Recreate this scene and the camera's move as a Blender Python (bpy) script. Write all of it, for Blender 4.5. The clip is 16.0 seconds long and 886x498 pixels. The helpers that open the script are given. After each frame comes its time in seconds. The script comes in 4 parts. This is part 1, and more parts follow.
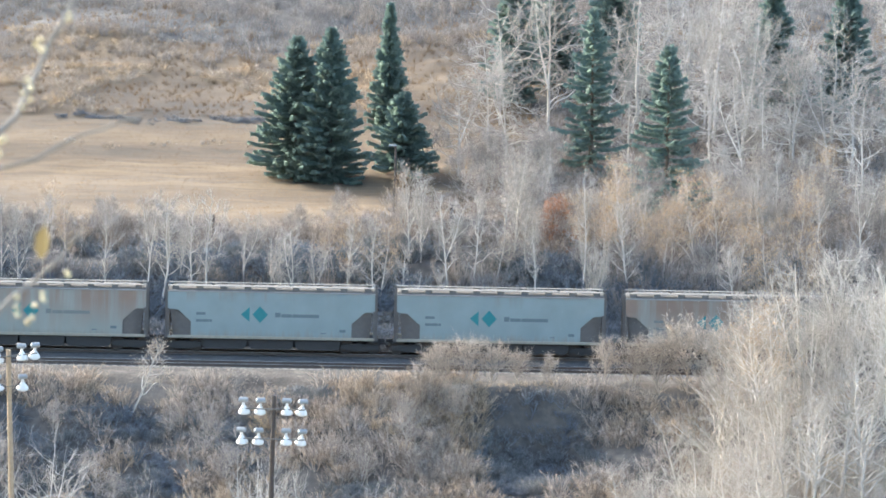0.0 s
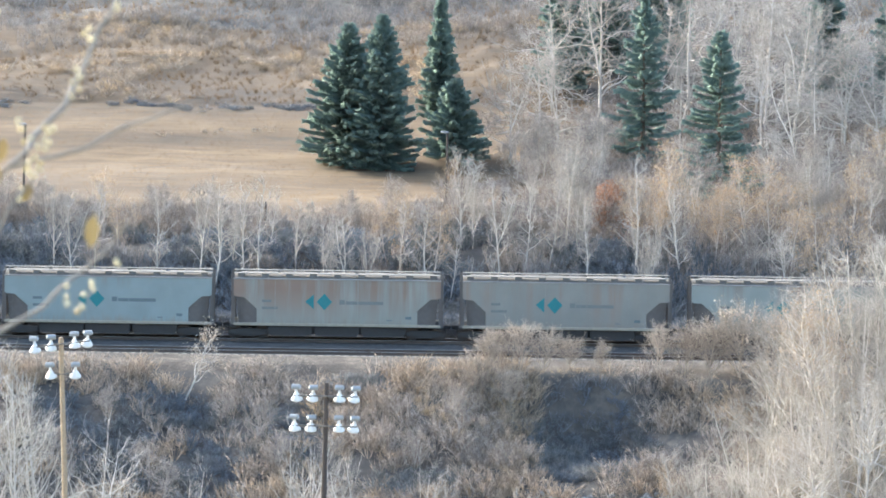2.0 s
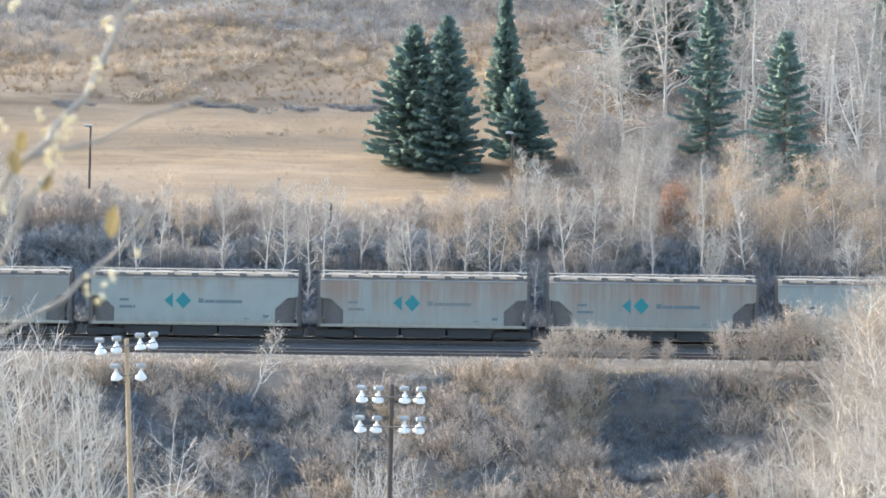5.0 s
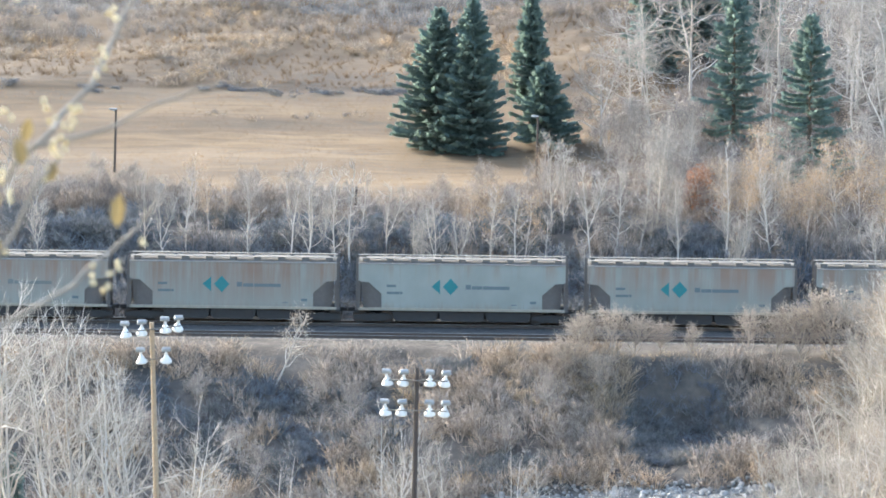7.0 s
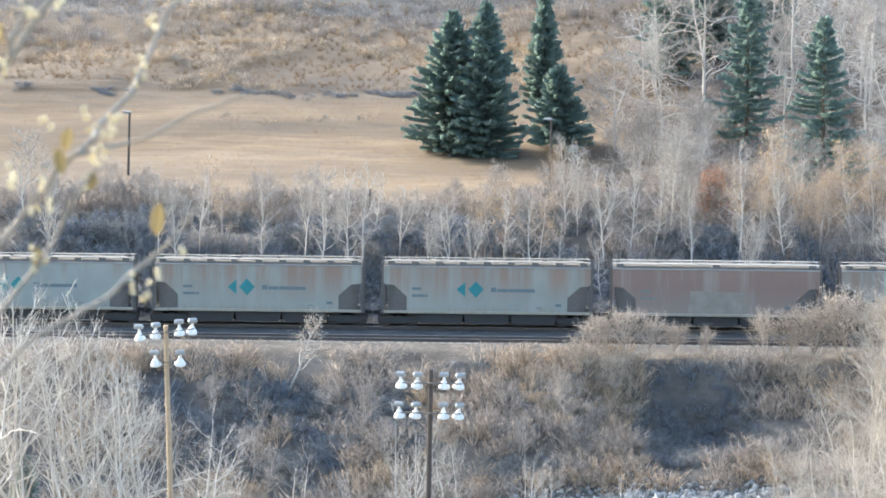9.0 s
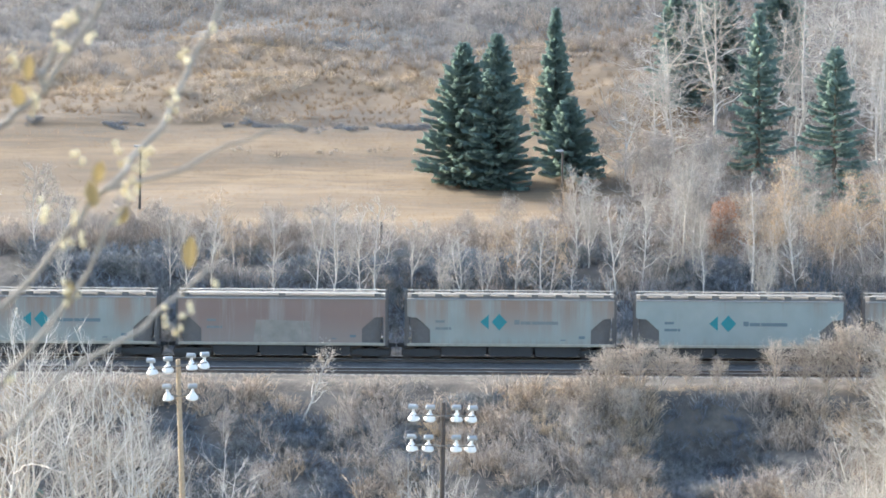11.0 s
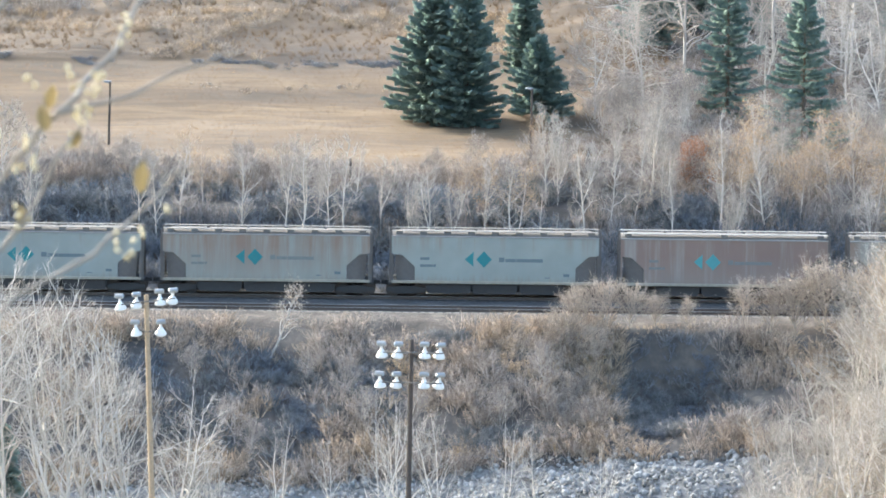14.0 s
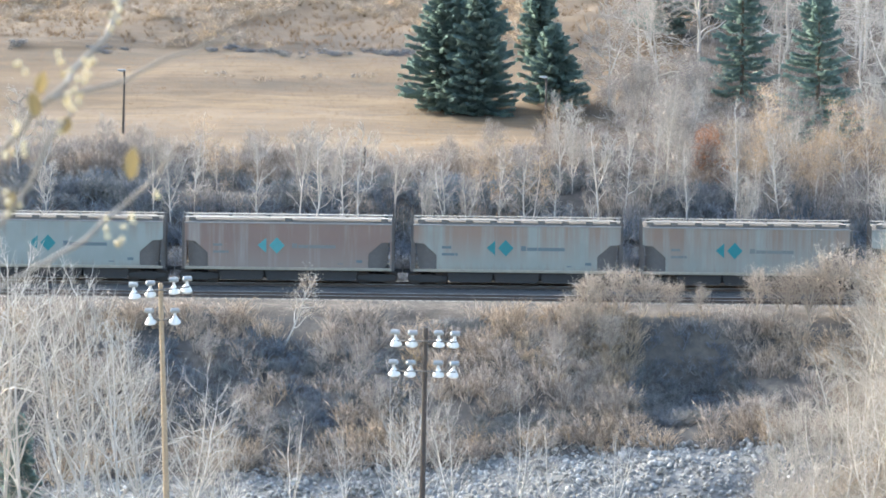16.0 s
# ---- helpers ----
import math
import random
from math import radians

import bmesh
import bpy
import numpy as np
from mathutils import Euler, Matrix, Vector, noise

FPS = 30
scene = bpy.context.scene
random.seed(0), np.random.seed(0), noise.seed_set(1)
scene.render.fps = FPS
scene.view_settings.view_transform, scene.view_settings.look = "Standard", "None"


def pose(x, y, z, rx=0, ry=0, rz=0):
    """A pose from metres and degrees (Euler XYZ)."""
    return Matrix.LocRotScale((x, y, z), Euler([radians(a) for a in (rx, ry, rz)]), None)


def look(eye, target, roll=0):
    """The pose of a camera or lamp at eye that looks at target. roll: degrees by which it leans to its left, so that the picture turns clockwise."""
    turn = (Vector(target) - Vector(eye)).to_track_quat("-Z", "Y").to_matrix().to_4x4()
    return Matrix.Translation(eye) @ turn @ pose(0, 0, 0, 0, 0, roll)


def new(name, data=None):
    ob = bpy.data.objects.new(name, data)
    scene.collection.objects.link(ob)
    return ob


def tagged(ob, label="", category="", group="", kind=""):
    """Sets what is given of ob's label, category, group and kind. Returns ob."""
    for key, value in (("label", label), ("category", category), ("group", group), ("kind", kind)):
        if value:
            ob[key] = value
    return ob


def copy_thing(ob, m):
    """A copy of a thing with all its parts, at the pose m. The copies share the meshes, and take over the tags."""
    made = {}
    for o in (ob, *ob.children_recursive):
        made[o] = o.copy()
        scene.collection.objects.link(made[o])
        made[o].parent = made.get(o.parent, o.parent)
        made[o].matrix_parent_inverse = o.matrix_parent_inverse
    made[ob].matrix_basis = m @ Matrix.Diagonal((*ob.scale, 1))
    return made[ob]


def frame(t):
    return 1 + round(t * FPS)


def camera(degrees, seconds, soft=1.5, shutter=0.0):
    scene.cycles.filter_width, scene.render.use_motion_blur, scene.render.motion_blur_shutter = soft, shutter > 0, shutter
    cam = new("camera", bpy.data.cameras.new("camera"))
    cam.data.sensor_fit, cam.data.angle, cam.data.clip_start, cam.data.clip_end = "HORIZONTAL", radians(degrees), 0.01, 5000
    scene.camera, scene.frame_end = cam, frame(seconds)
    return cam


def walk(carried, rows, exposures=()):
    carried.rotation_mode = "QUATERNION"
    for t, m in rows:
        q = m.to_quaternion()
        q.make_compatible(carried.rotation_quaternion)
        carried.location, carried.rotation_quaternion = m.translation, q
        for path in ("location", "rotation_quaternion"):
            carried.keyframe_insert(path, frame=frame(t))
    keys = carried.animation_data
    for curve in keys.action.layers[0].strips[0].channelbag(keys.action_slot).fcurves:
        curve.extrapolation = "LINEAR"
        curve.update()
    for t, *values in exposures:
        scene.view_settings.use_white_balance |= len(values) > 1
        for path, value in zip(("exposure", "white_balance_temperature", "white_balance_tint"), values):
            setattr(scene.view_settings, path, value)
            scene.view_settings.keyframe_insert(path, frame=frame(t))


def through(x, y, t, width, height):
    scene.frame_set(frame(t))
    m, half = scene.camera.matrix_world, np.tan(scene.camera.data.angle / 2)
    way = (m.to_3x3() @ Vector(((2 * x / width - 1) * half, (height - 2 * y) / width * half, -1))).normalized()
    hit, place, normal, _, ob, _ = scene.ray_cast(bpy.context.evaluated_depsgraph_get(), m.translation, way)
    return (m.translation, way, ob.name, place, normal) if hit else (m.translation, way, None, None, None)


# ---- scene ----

# ---------------------------------------------------------------- camera
cam = camera(8.0, 16.0, soft=1.75)
cam.data.dof.use_dof = True
cam.data.dof.focus_distance = 415.0
cam.data.dof.aperture_fstop = 26.0
# seconds, x, z, yaw, pitch, roll of a long lens held by hand on the hillside across the valley
ROWS = [
    (0, -0.042, 55.004, -0.9184, -6.5091, 1.174),
    (0.5, -0.025, 55.010, -0.7987, -6.6209, 1.015),
    (1, -0.021, 55.001, -0.7319, -6.6740, 1.019),
    (1.5, -0.023, 55.001, -0.6192, -6.7356, 0.898),
    (2, -0.038, 55.006, -0.4458, -6.6400, 0.911),
    (2.5, -0.040, 55.008, -0.2659, -6.5577, 0.880),
    (3, -0.011, 55.002, -0.1046, -6.5220, 0.925),
    (3.5, -0.048, 55.010, 0.0000, -6.4500, 0.800),
    (4, 0.016, 54.989, 0.0490, -6.4327, 0.697),
    (4.2, 0.020, 54.989, 0.0800, -6.4737, 0.697),
    (6.3, 0.050, 54.993, 0.2954, -6.7056, 0.706),
    (6.5, 0.052, 54.993, 0.3414, -6.6906, 0.706),
    (7, 0.057, 54.999, 0.3896, -6.7921, 0.694),
    (7.5, 0.029, 54.989, 0.4323, -6.8633, 0.584),
    (8, 0.083, 54.981, 0.3876, -6.8028, 0.580),
    (8.5, 0.010, 55.008, 0.3842, -6.7763, 0.720),
    (9, 0.019, 55.007, 0.5099, -6.7716, 0.604),
    (9.2, 0.016, 55.007, 0.5359, -6.7616, 0.594),
    (11.3, -0.012, 55.006, 0.5904, -6.4631, 0.298),
    (11.5, -0.009, 55.006, 0.5364, -6.4991, 0.298),
    (12, 0.010, 54.994, 0.3053, -6.5225, 0.380),
    (12.5, -0.060, 55.014, 0.2243, -6.6860, 0.522),
    (13, -0.032, 55.022, 0.3001, -6.6505, 0.682),
    (13.5, -0.021, 55.010, 0.3058, -6.6323, 0.657),
    (14, 0.014, 54.990, 0.3295, -7.0417, 0.656),
    (14.5, -0.008, 55.000, 0.3423, -6.9735, 0.688),
    (15, 0.031, 54.976, 0.4633, -7.1542, 0.704),
    (15.5, 0.062, 54.976, 0.5277, -7.2216, 0.646),
    (16, 0.049, 54.987, 0.4629, -7.1460, 0.642),
]
walk(cam, [(t, pose(x, 0, z, 90 + pitch, 0, yaw) @ pose(0, 0, 0, 0, 0, roll)) for t, x, z, yaw, pitch, roll in ROWS],
     exposures=[(0, 2.68, 6250, 4), (16, 2.68, 6250, 4)])

# ---------------------------------------------------------------- light
SUN = Vector((-0.69, 0.57, 0.45)).normalized()
world = bpy.data.worlds.new("sky")
scene.world = world
world.use_nodes = True
wt = world.node_tree
sky = wt.nodes.new("ShaderNodeTexSky")
sky.sky_type = "NISHITA"
sky.sun_disc = False
sky.sun_elevation = math.asin(SUN.z)
sky.sun_rotation = math.atan2(SUN.x, SUN.y)
sky.altitude = 700
sky.dust_density = 5.0
sky.ozone_density = 1.0
wt.nodes["Background"].inputs["Strength"].default_value = 0.15
wt.links.new(sky.outputs["Color"], wt.nodes["Background"].inputs["Color"])
sun = bpy.data.lights.new("sun", "SUN")
sun.energy, sun.angle, sun.color = 1.2, radians(0.6), (1.0, 0.93, 0.82)
sun_ob = new("sun", sun)
sun_ob.matrix_world = look(SUN * 200 + Vector((0, 400, 0)), (0, 400, 0))


# ---------------------------------------------------------------- materials
class Nodes:
    """A short hand for building a node material."""

    def __init__(self, name, rough=0.8, metal=0.0):
        self.mat = bpy.data.materials.new(name)
        self.mat.use_nodes = True
        self.t = self.mat.node_tree
        self.bsdf = self.t.nodes["Principled BSDF"]
        self.bsdf.inputs["Roughness"].default_value = rough
        self.bsdf.inputs["Metallic"].default_value = metal
        self.co = self.t.nodes.new("ShaderNodeTexCoord")

    def node(self, kind, **values):
        n = self.t.nodes.new(kind)
        for k, v in values.items():
            n.inputs[k.replace("_", " ")].default_value = v
        return n

    def link(self, a, b):
        self.t.links.new(a, b)

    def mapped(self, scale=(1, 1, 1), offset=None, source="Object"):
        m = self.node("ShaderNodeMapping")
        m.inputs["Scale"].default_value = scale
        self.link(self.co.outputs[source], m.inputs["Vector"])
        if offset is not None:
            self.link(offset, m.inputs["Location"])
        return m.outputs["Vector"]

    def noise(self, vector, scale, detail=3.0, rough=0.55):
        n = self.node("ShaderNodeTexNoise", Scale=scale, Detail=detail, Roughness=rough)
        self.link(vector, n.inputs["Vector"])
        return n.outputs["Fac"]

    def ramp(self, value, *stops):
        r = self.t.nodes.new("ShaderNodeValToRGB")
        els = r.color_ramp.elements
        while len(els) < len(stops):
            els.new(0.5)
        for e, (p, c) in zip(els, stops):
            e.position = p
            e.color = (*c, 1) if isinstance(c, tuple) else (c, c, c, 1)
        self.link(value, r.inputs["Fac"])
        return r.outputs["Color"]

    def mix(self, fac, a, b, how="MIX"):
        m = self.t.nodes.new("ShaderNodeMix")
        m.data_type, m.blend_type = "RGBA", how
        for socket, v in ((m.inputs[0], fac), (m.inputs[6], a), (m.inputs[7], b)):
            if isinstance(v, (int, float)):
                socket.default_value = v
            elif isinstance(v, tuple):
                socket.default_value = (*v, 1)
            else:
                self.link(v, socket)
        return m.outputs[2]

    def maths(self, how, a, b=0.0):
        m = self.t.nodes.new("ShaderNodeMath")
        m.operation = how
        for socket, v in zip(m.inputs, (a, b)):
            if isinstance(v, (int, float)):
                socket.default_value = v
            else:
                self.link(v, socket)
        return m.outputs[0]

    def bump(self, height, strength=0.4, distance=0.05):
        b = self.node("ShaderNodeBump", Strength=strength, Distance=distance)
        self.link(height, b.inputs["Height"])
        self.link(b.outputs["Normal"], self.bsdf.inputs["Normal"])

    def done(self, colour):
        self.link(colour, self.bsdf.inputs["Base Color"])
        return self.mat


def ground_material(name, dark, mid, light, big, small, relief, stretch=(1, 1, 1)):
    n = Nodes(name, 0.95)
    v = n.mapped(stretch)
    a = n.noise(v, big, 4)
    b = n.noise(v, small, 5, 0.7)
    c = n.ramp(n.maths("ADD", n.maths("MULTIPLY", a, 0.55), n.maths("MULTIPLY", b, 0.45)), (0.32, dark), (0.5, mid), (0.66, light))
    n.bump(b, 0.8, relief)
    return n.done(c)


def twig_material(name, a, b, c, rough=0.85):
    """Bark or dry stems: each stem takes its own shade."""
    n = Nodes(name, rough)
    g = n.t.nodes.new("ShaderNodeNewGeometry")
    o = n.t.nodes.new("ShaderNodeObjectInfo")
    col = n.ramp(g.outputs["Random Per Island"], (0.0, a), (0.5, b), (1.0, c))
    blotch = n.noise(n.mapped(), 3.0, 3)
    col = n.mix(n.maths("MULTIPLY", blotch, 0.5), col, a)
    tone = n.maths("ADD", 0.82, n.maths("MULTIPLY", o.outputs["Random"], 0.36))
    grey = n.t.nodes.new("ShaderNodeCombineColor")
    for s in grey.inputs:
        n.link(tone, s)
    return n.done(n.mix(1.0, col, grey.outputs[0], "MULTIPLY"))


def foliage_material(name, a, b, c, through=0.35):
    """Thin leaves or needles: part of the light passes through them."""
    n = Nodes(name, 0.85)
    n.bsdf.inputs["Specular IOR Level"].default_value = 0.15
    g = n.t.nodes.new("ShaderNodeNewGeometry")
    o = n.t.nodes.new("ShaderNodeObjectInfo")
    col = n.ramp(g.outputs["Random Per Island"], (0.0, a), (0.5, b), (1.0, c))
    col = n.mix(n.maths("MULTIPLY", o.outputs["Random"], 0.3), col, a)
    n.done(col)
    t = n.t.nodes.new("ShaderNodeBsdfTranslucent")
    n.link(col, t.inputs["Color"])
    m = n.t.nodes.new("ShaderNodeMixShader")
    m.inputs[0].default_value = through
    n.link(n.bsdf.outputs[0], m.inputs[1])
    n.link(t.outputs[0], m.inputs[2])
    n.link(m.outputs[0], n.t.nodes["Material Output"].inputs["Surface"])
    return n.mat


def brush_material(name, stops, patch_a, patch_b, size, through=0.0):
    """Undergrowth: stems vary singly and drift from one colour of growth to another over the slope."""
    n = Nodes(name, 0.9)
    g = n.t.nodes.new("ShaderNodeNewGeometry")
    col = n.ramp(g.outputs["Random Per Island"], *stops)
    patch = n.ramp(n.noise(n.mapped(), size, 3), (0.42, 0.0), (0.6, 1.0))
    tint = n.mix(patch, patch_a, patch_b)
    col = n.mix(1.0, col, tint, "MULTIPLY")
    if through:
        t = n.t.nodes.new("ShaderNodeBsdfTranslucent")
        n.link(col, t.inputs["Color"])
        m = n.t.nodes.new("ShaderNodeMixShader")
        m.inputs[0].default_value = through
        n.link(n.bsdf.outputs[0], m.inputs[1])
        n.link(t.outputs[0], m.inputs[2])
        n.link(m.outputs[0], n.t.nodes["Material Output"].inputs["Surface"])
    return n.done(col)


M_FIELD = ground_material("dry_grass_ground", (0.036, 0.023, 0.012), (0.082, 0.050, 0.023), (0.152, 0.097, 0.046), 0.16, 1.0, 0.04, (0.15, 1, 1))
M_HILL = ground_material("hill_soil", (0.046, 0.033, 0.024), (0.088, 0.057, 0.031), (0.145, 0.094, 0.047), 0.10, 0.6, 0.10, (0.3, 1, 1))
M_SLOPE = ground_material("leaf_litter", (0.042, 0.037, 0.033), (0.075, 0.065, 0.056), (0.13, 0.11, 0.088), 0.25, 2.0, 0.2)
M_BALLAST = ground_material("ballast_gravel", (0.04, 0.032, 0.026), (0.085, 0.068, 0.053), (0.19, 0.155, 0.122), 0.9, 5.0, 0.2)
# Gravel made paler to paint the sunlit crest of the shoulder
M_CREST = ground_material("sunlit_crest_gravel", (0.10, 0.09, 0.078), (0.165, 0.15, 0.13), (0.25, 0.23, 0.20), 0.8, 6.0, 0.1)
M_RUBBLE = ground_material("stone_rubble", (0.07, 0.068, 0.062), (0.15, 0.145, 0.135), (0.27, 0.26, 0.24), 0.9, 3.5, 0.25)
# Track gravel coloured extra dark to deepen the train's shadow on it
M_BED = ground_material("shadow_dark_ballast", (0.030, 0.028, 0.027), (0.055, 0.052, 0.049), (0.095, 0.09, 0.085), 0.7, 5.0, 0.15)
M_VALLEY = ground_material("valley_scrub", (0.10, 0.085, 0.06), (0.22, 0.18, 0.12), (0.34, 0.28, 0.19), 0.05, 0.8, 0.3)


def stone_material():
    n = Nodes("riprap_stone", 0.9)
    o = n.t.nodes.new("ShaderNodeObjectInfo")
    g = n.t.nodes.new("ShaderNodeNewGeometry")
    r = n.maths("FRACT", n.maths("ADD", o.outputs["Random"], g.outputs["Random Per Island"]))
    c = n.ramp(r, (0.0, (0.15, 0.145, 0.135)), (0.5, (0.27, 0.262, 0.245)), (1.0, (0.43, 0.415, 0.385)))
    f = n.noise(n.mapped(), 4.0, 5, 0.7)
    n.bump(f, 0.7, 0.06)
    return n.done(n.mix(n.ramp(f, (0.35, 0.6), (0.6, 0.0)), c, (0.11, 0.105, 0.095)))


M_STONE = stone_material()
M_ASPEN = twig_material("pale_aspen_bark", (0.34, 0.30, 0.26), (0.47, 0.425, 0.37), (0.62, 0.57, 0.505))
M_TWIG = twig_material("grey_twigs", (0.28, 0.24, 0.205), (0.40, 0.35, 0.305), (0.54, 0.485, 0.43))
M_TWIG_TAN = twig_material("tan_twigs", (0.25, 0.20, 0.155), (0.36, 0.295, 0.235), (0.50, 0.42, 0.34))
M_TWIG_DIM = twig_material("dim_grey_twigs", (0.20, 0.165, 0.14), (0.30, 0.255, 0.22), (0.42, 0.37, 0.325))
M_PALE_BARK = twig_material("pale_limb_bark", (0.35, 0.315, 0.27), (0.48, 0.44, 0.385), (0.63, 0.585, 0.52))
M_PALE_TWIG = twig_material("pale_twigs", (0.27, 0.235, 0.20), (0.40, 0.355, 0.305), (0.60, 0.55, 0.485))
M_BRUSH = brush_material("bare_brush", ((0.0, (0.15, 0.118, 0.092)), (0.5, (0.29, 0.235, 0.185)), (1.0, (0.50, 0.42, 0.34))), (0.92, 0.91, 0.92), (1.12, 0.99, 0.82), 0.16)
M_BRUSH_GREY = brush_material("grey_brush", ((0.0, (0.115, 0.097, 0.083)), (0.5, (0.215, 0.184, 0.158)), (1.0, (0.37, 0.325, 0.285))), (0.90, 0.91, 0.94), (1.10, 0.99, 0.88), 0.22)
M_BRUSH_PALE = brush_material("pale_brush", ((0.0, (0.22, 0.19, 0.155)), (0.5, (0.36, 0.315, 0.26)), (1.0, (0.55, 0.49, 0.415))), (0.94, 0.95, 1.0), (1.08, 1.0, 0.88), 0.2)
M_BRUSH_TAN = brush_material("tan_leaf_brush", ((0.0, (0.22, 0.165, 0.115)), (0.5, (0.38, 0.295, 0.21)), (1.0, (0.55, 0.45, 0.34))), (0.88, 0.9, 0.95), (1.15, 1.0, 0.76), 0.3)
# Dark bluish tone puts the shade of bank and slope into the stems
M_BRUSH_SHADE_DARK = brush_material("shade_toned_brush", ((0.0, (0.075, 0.078, 0.082)), (0.5, (0.135, 0.138, 0.14)), (1.0, (0.225, 0.225, 0.22))), (0.9, 0.95, 1.05), (1.1, 1.02, 0.93), 0.3)
M_DRY_LEAF = twig_material("dry_tan_leaf", (0.34, 0.27, 0.20), (0.47, 0.39, 0.30), (0.62, 0.54, 0.44), 0.7)
M_GRASS = brush_material("dry_grass", ((0.0, (0.15, 0.094, 0.047)), (0.5, (0.20, 0.129, 0.066)), (1.0, (0.27, 0.181, 0.095))), (0.78, 0.78, 0.80), (1.12, 1.0, 0.86), 0.07, 0.45)
M_GOLD = foliage_material("golden_leaf", (0.32, 0.215, 0.125), (0.41, 0.295, 0.185), (0.52, 0.40, 0.275))
M_RUSSET = foliage_material("russet_leaf", (0.22, 0.115, 0.075), (0.31, 0.165, 0.105), (0.38, 0.215, 0.14))
M_RUSSET_BRUSH = brush_material("rusty_leaf_brush", ((0.0, (0.30, 0.19, 0.11)), (0.5, (0.42, 0.28, 0.17)), (1.0, (0.54, 0.40, 0.27))), (0.92, 0.92, 0.95), (1.1, 1.0, 0.85), 0.4)
# Needles paler than real spruce, lifting the self-shaded crowns as haze would
M_NEEDLE = foliage_material("haze_lifted_needles", (0.15, 0.208, 0.185), (0.185, 0.248, 0.215), (0.22, 0.285, 0.24), 0.5)
M_BARK = twig_material("brown_bark", (0.06, 0.045, 0.035), (0.10, 0.08, 0.06), (0.15, 0.12, 0.09))


def car_paint(name, base, amount, reach, stain, centre=0.0):
    """Pale paint with rust runs that start under the roof; amount: how much of the side they take, reach: how far they run down."""
    n = Nodes(name, 0.5)
    o = n.t.nodes.new("ShaderNodeObjectInfo")
    off = n.t.nodes.new("ShaderNodeCombineXYZ")
    n.link(n.maths("MULTIPLY", o.outputs["Random"], 60.0), off.inputs[0])
    sep = n.t.nodes.new("ShaderNodeSeparateXYZ")
    n.link(n.co.outputs["Object"], sep.inputs[0])
    runs = n.noise(n.mapped((1.0, 0.3, 0.06), off.outputs[0]), 0.9, 5, 0.68)
    fine = n.noise(n.mapped((1.0, 0.3, 0.10), off.outputs[0]), 5.0, 3, 0.6)
    cloud = n.noise(n.mapped((1, 1, 1), off.outputs[0]), 0.55, 4)
    drop = n.maths("DIVIDE", n.maths("SUBTRACT", 4.1, sep.outputs[2]), reach)      # 0 at the eaves, 1 at the end of a run
    fade = n.maths("SUBTRACT", 1.0, n.maths("MULTIPLY", drop, n.maths("ADD", 0.5, cloud)))
    mask = n.maths("ADD", n.maths("MULTIPLY", runs, 0.86), n.maths("MULTIPLY", fine, 0.14))
    mask = n.ramp(mask, (0.56 - amount * 0.3, 0.0), (0.76 - amount * 0.3, 1.0))
    mask = n.maths("MULTIPLY", mask, n.ramp(fade, (0.0, 0.0), (0.8, 1.0)))
    dirt = n.mix(n.ramp(cloud, (0.35, 0.0), (0.75, 0.45)), base, tuple(0.62 * c for c in base))
    paint = n.mix(n.maths("MULTIPLY", mask, 0.72), dirt, stain)
    splash = n.ramp(n.maths("SUBTRACT", n.maths("MULTIPLY", fine, 1.3), n.maths("MULTIPLY", n.maths("SUBTRACT", sep.outputs[2], 1.0), 0.8)), (0.25, 0.0), (0.7, 0.55))
    return n.done(n.mix(splash, paint, (0.20, 0.16, 0.12)))


PAINT = {
    "clean": car_paint("pale_car_paint", (0.235, 0.25, 0.222), 0.16, 1.4, (0.20, 0.115, 0.072)),
    "blue": car_paint("blue_grey_car_paint", (0.20, 0.24, 0.232), 0.05, 0.8, (0.20, 0.115, 0.072)),
    "runs": car_paint("rust_run_car_paint", (0.237, 0.245, 0.212), 0.60, 2.8, (0.20, 0.105, 0.065)),
    "heavy": car_paint("rust_streaked_car_paint", (0.237, 0.242, 0.208), 0.66, 3.4, (0.18, 0.092, 0.055)),
    "grimy": car_paint("grimy_car_paint", (0.205, 0.20, 0.172), 0.30, 4.0, (0.21, 0.135, 0.095)),
    "rusty": car_paint("rusty_car_paint", (0.26, 0.238, 0.205), 0.88, 6.0, (0.15, 0.075, 0.052)),
}


def plain(name, colour, rough=0.6, metal=0.0, wear=0.35, scale=3.0):
    n = Nodes(name, rough, metal)
    f = n.noise(n.mapped(), scale, 4, 0.65)
    n.bump(f, 0.15, 0.02)
    return n.done(n.mix(n.ramp(f, (0.3, wear), (0.7, 0.0)), colour, tuple(0.45 * c for c in colour)))


M_ROOF = plain("car_roof_paint", (0.115, 0.10, 0.085), 0.85)
M_TRIM = plain("car_white_trim", (0.235, 0.22, 0.195), 0.7, wear=0.45)
M_WALKWAY = plain("running_board_steel", (0.15, 0.138, 0.12), 0.8, 0.1, wear=0.5)
M_BRACKET = plain("bracket_steel", (0.13, 0.115, 0.10), 0.8)
M_FADED = plain("faded_panel_paint", (0.235, 0.205, 0.165), 0.7, wear=0.5, scale=1.2)
M_UNDER = plain("underframe_steel", (0.040, 0.037, 0.035), 0.9)
M_SLOPE_SHEET = plain("car_end_sheet", (0.115, 0.10, 0.088), 0.8)
M_SILL = plain("side_sill_paint", (0.30, 0.265, 0.20), 0.7, wear=0.5)
M_TEAL = plain("teal_logo_paint", (0.008, 0.16, 0.17), 0.45, wear=0.3)
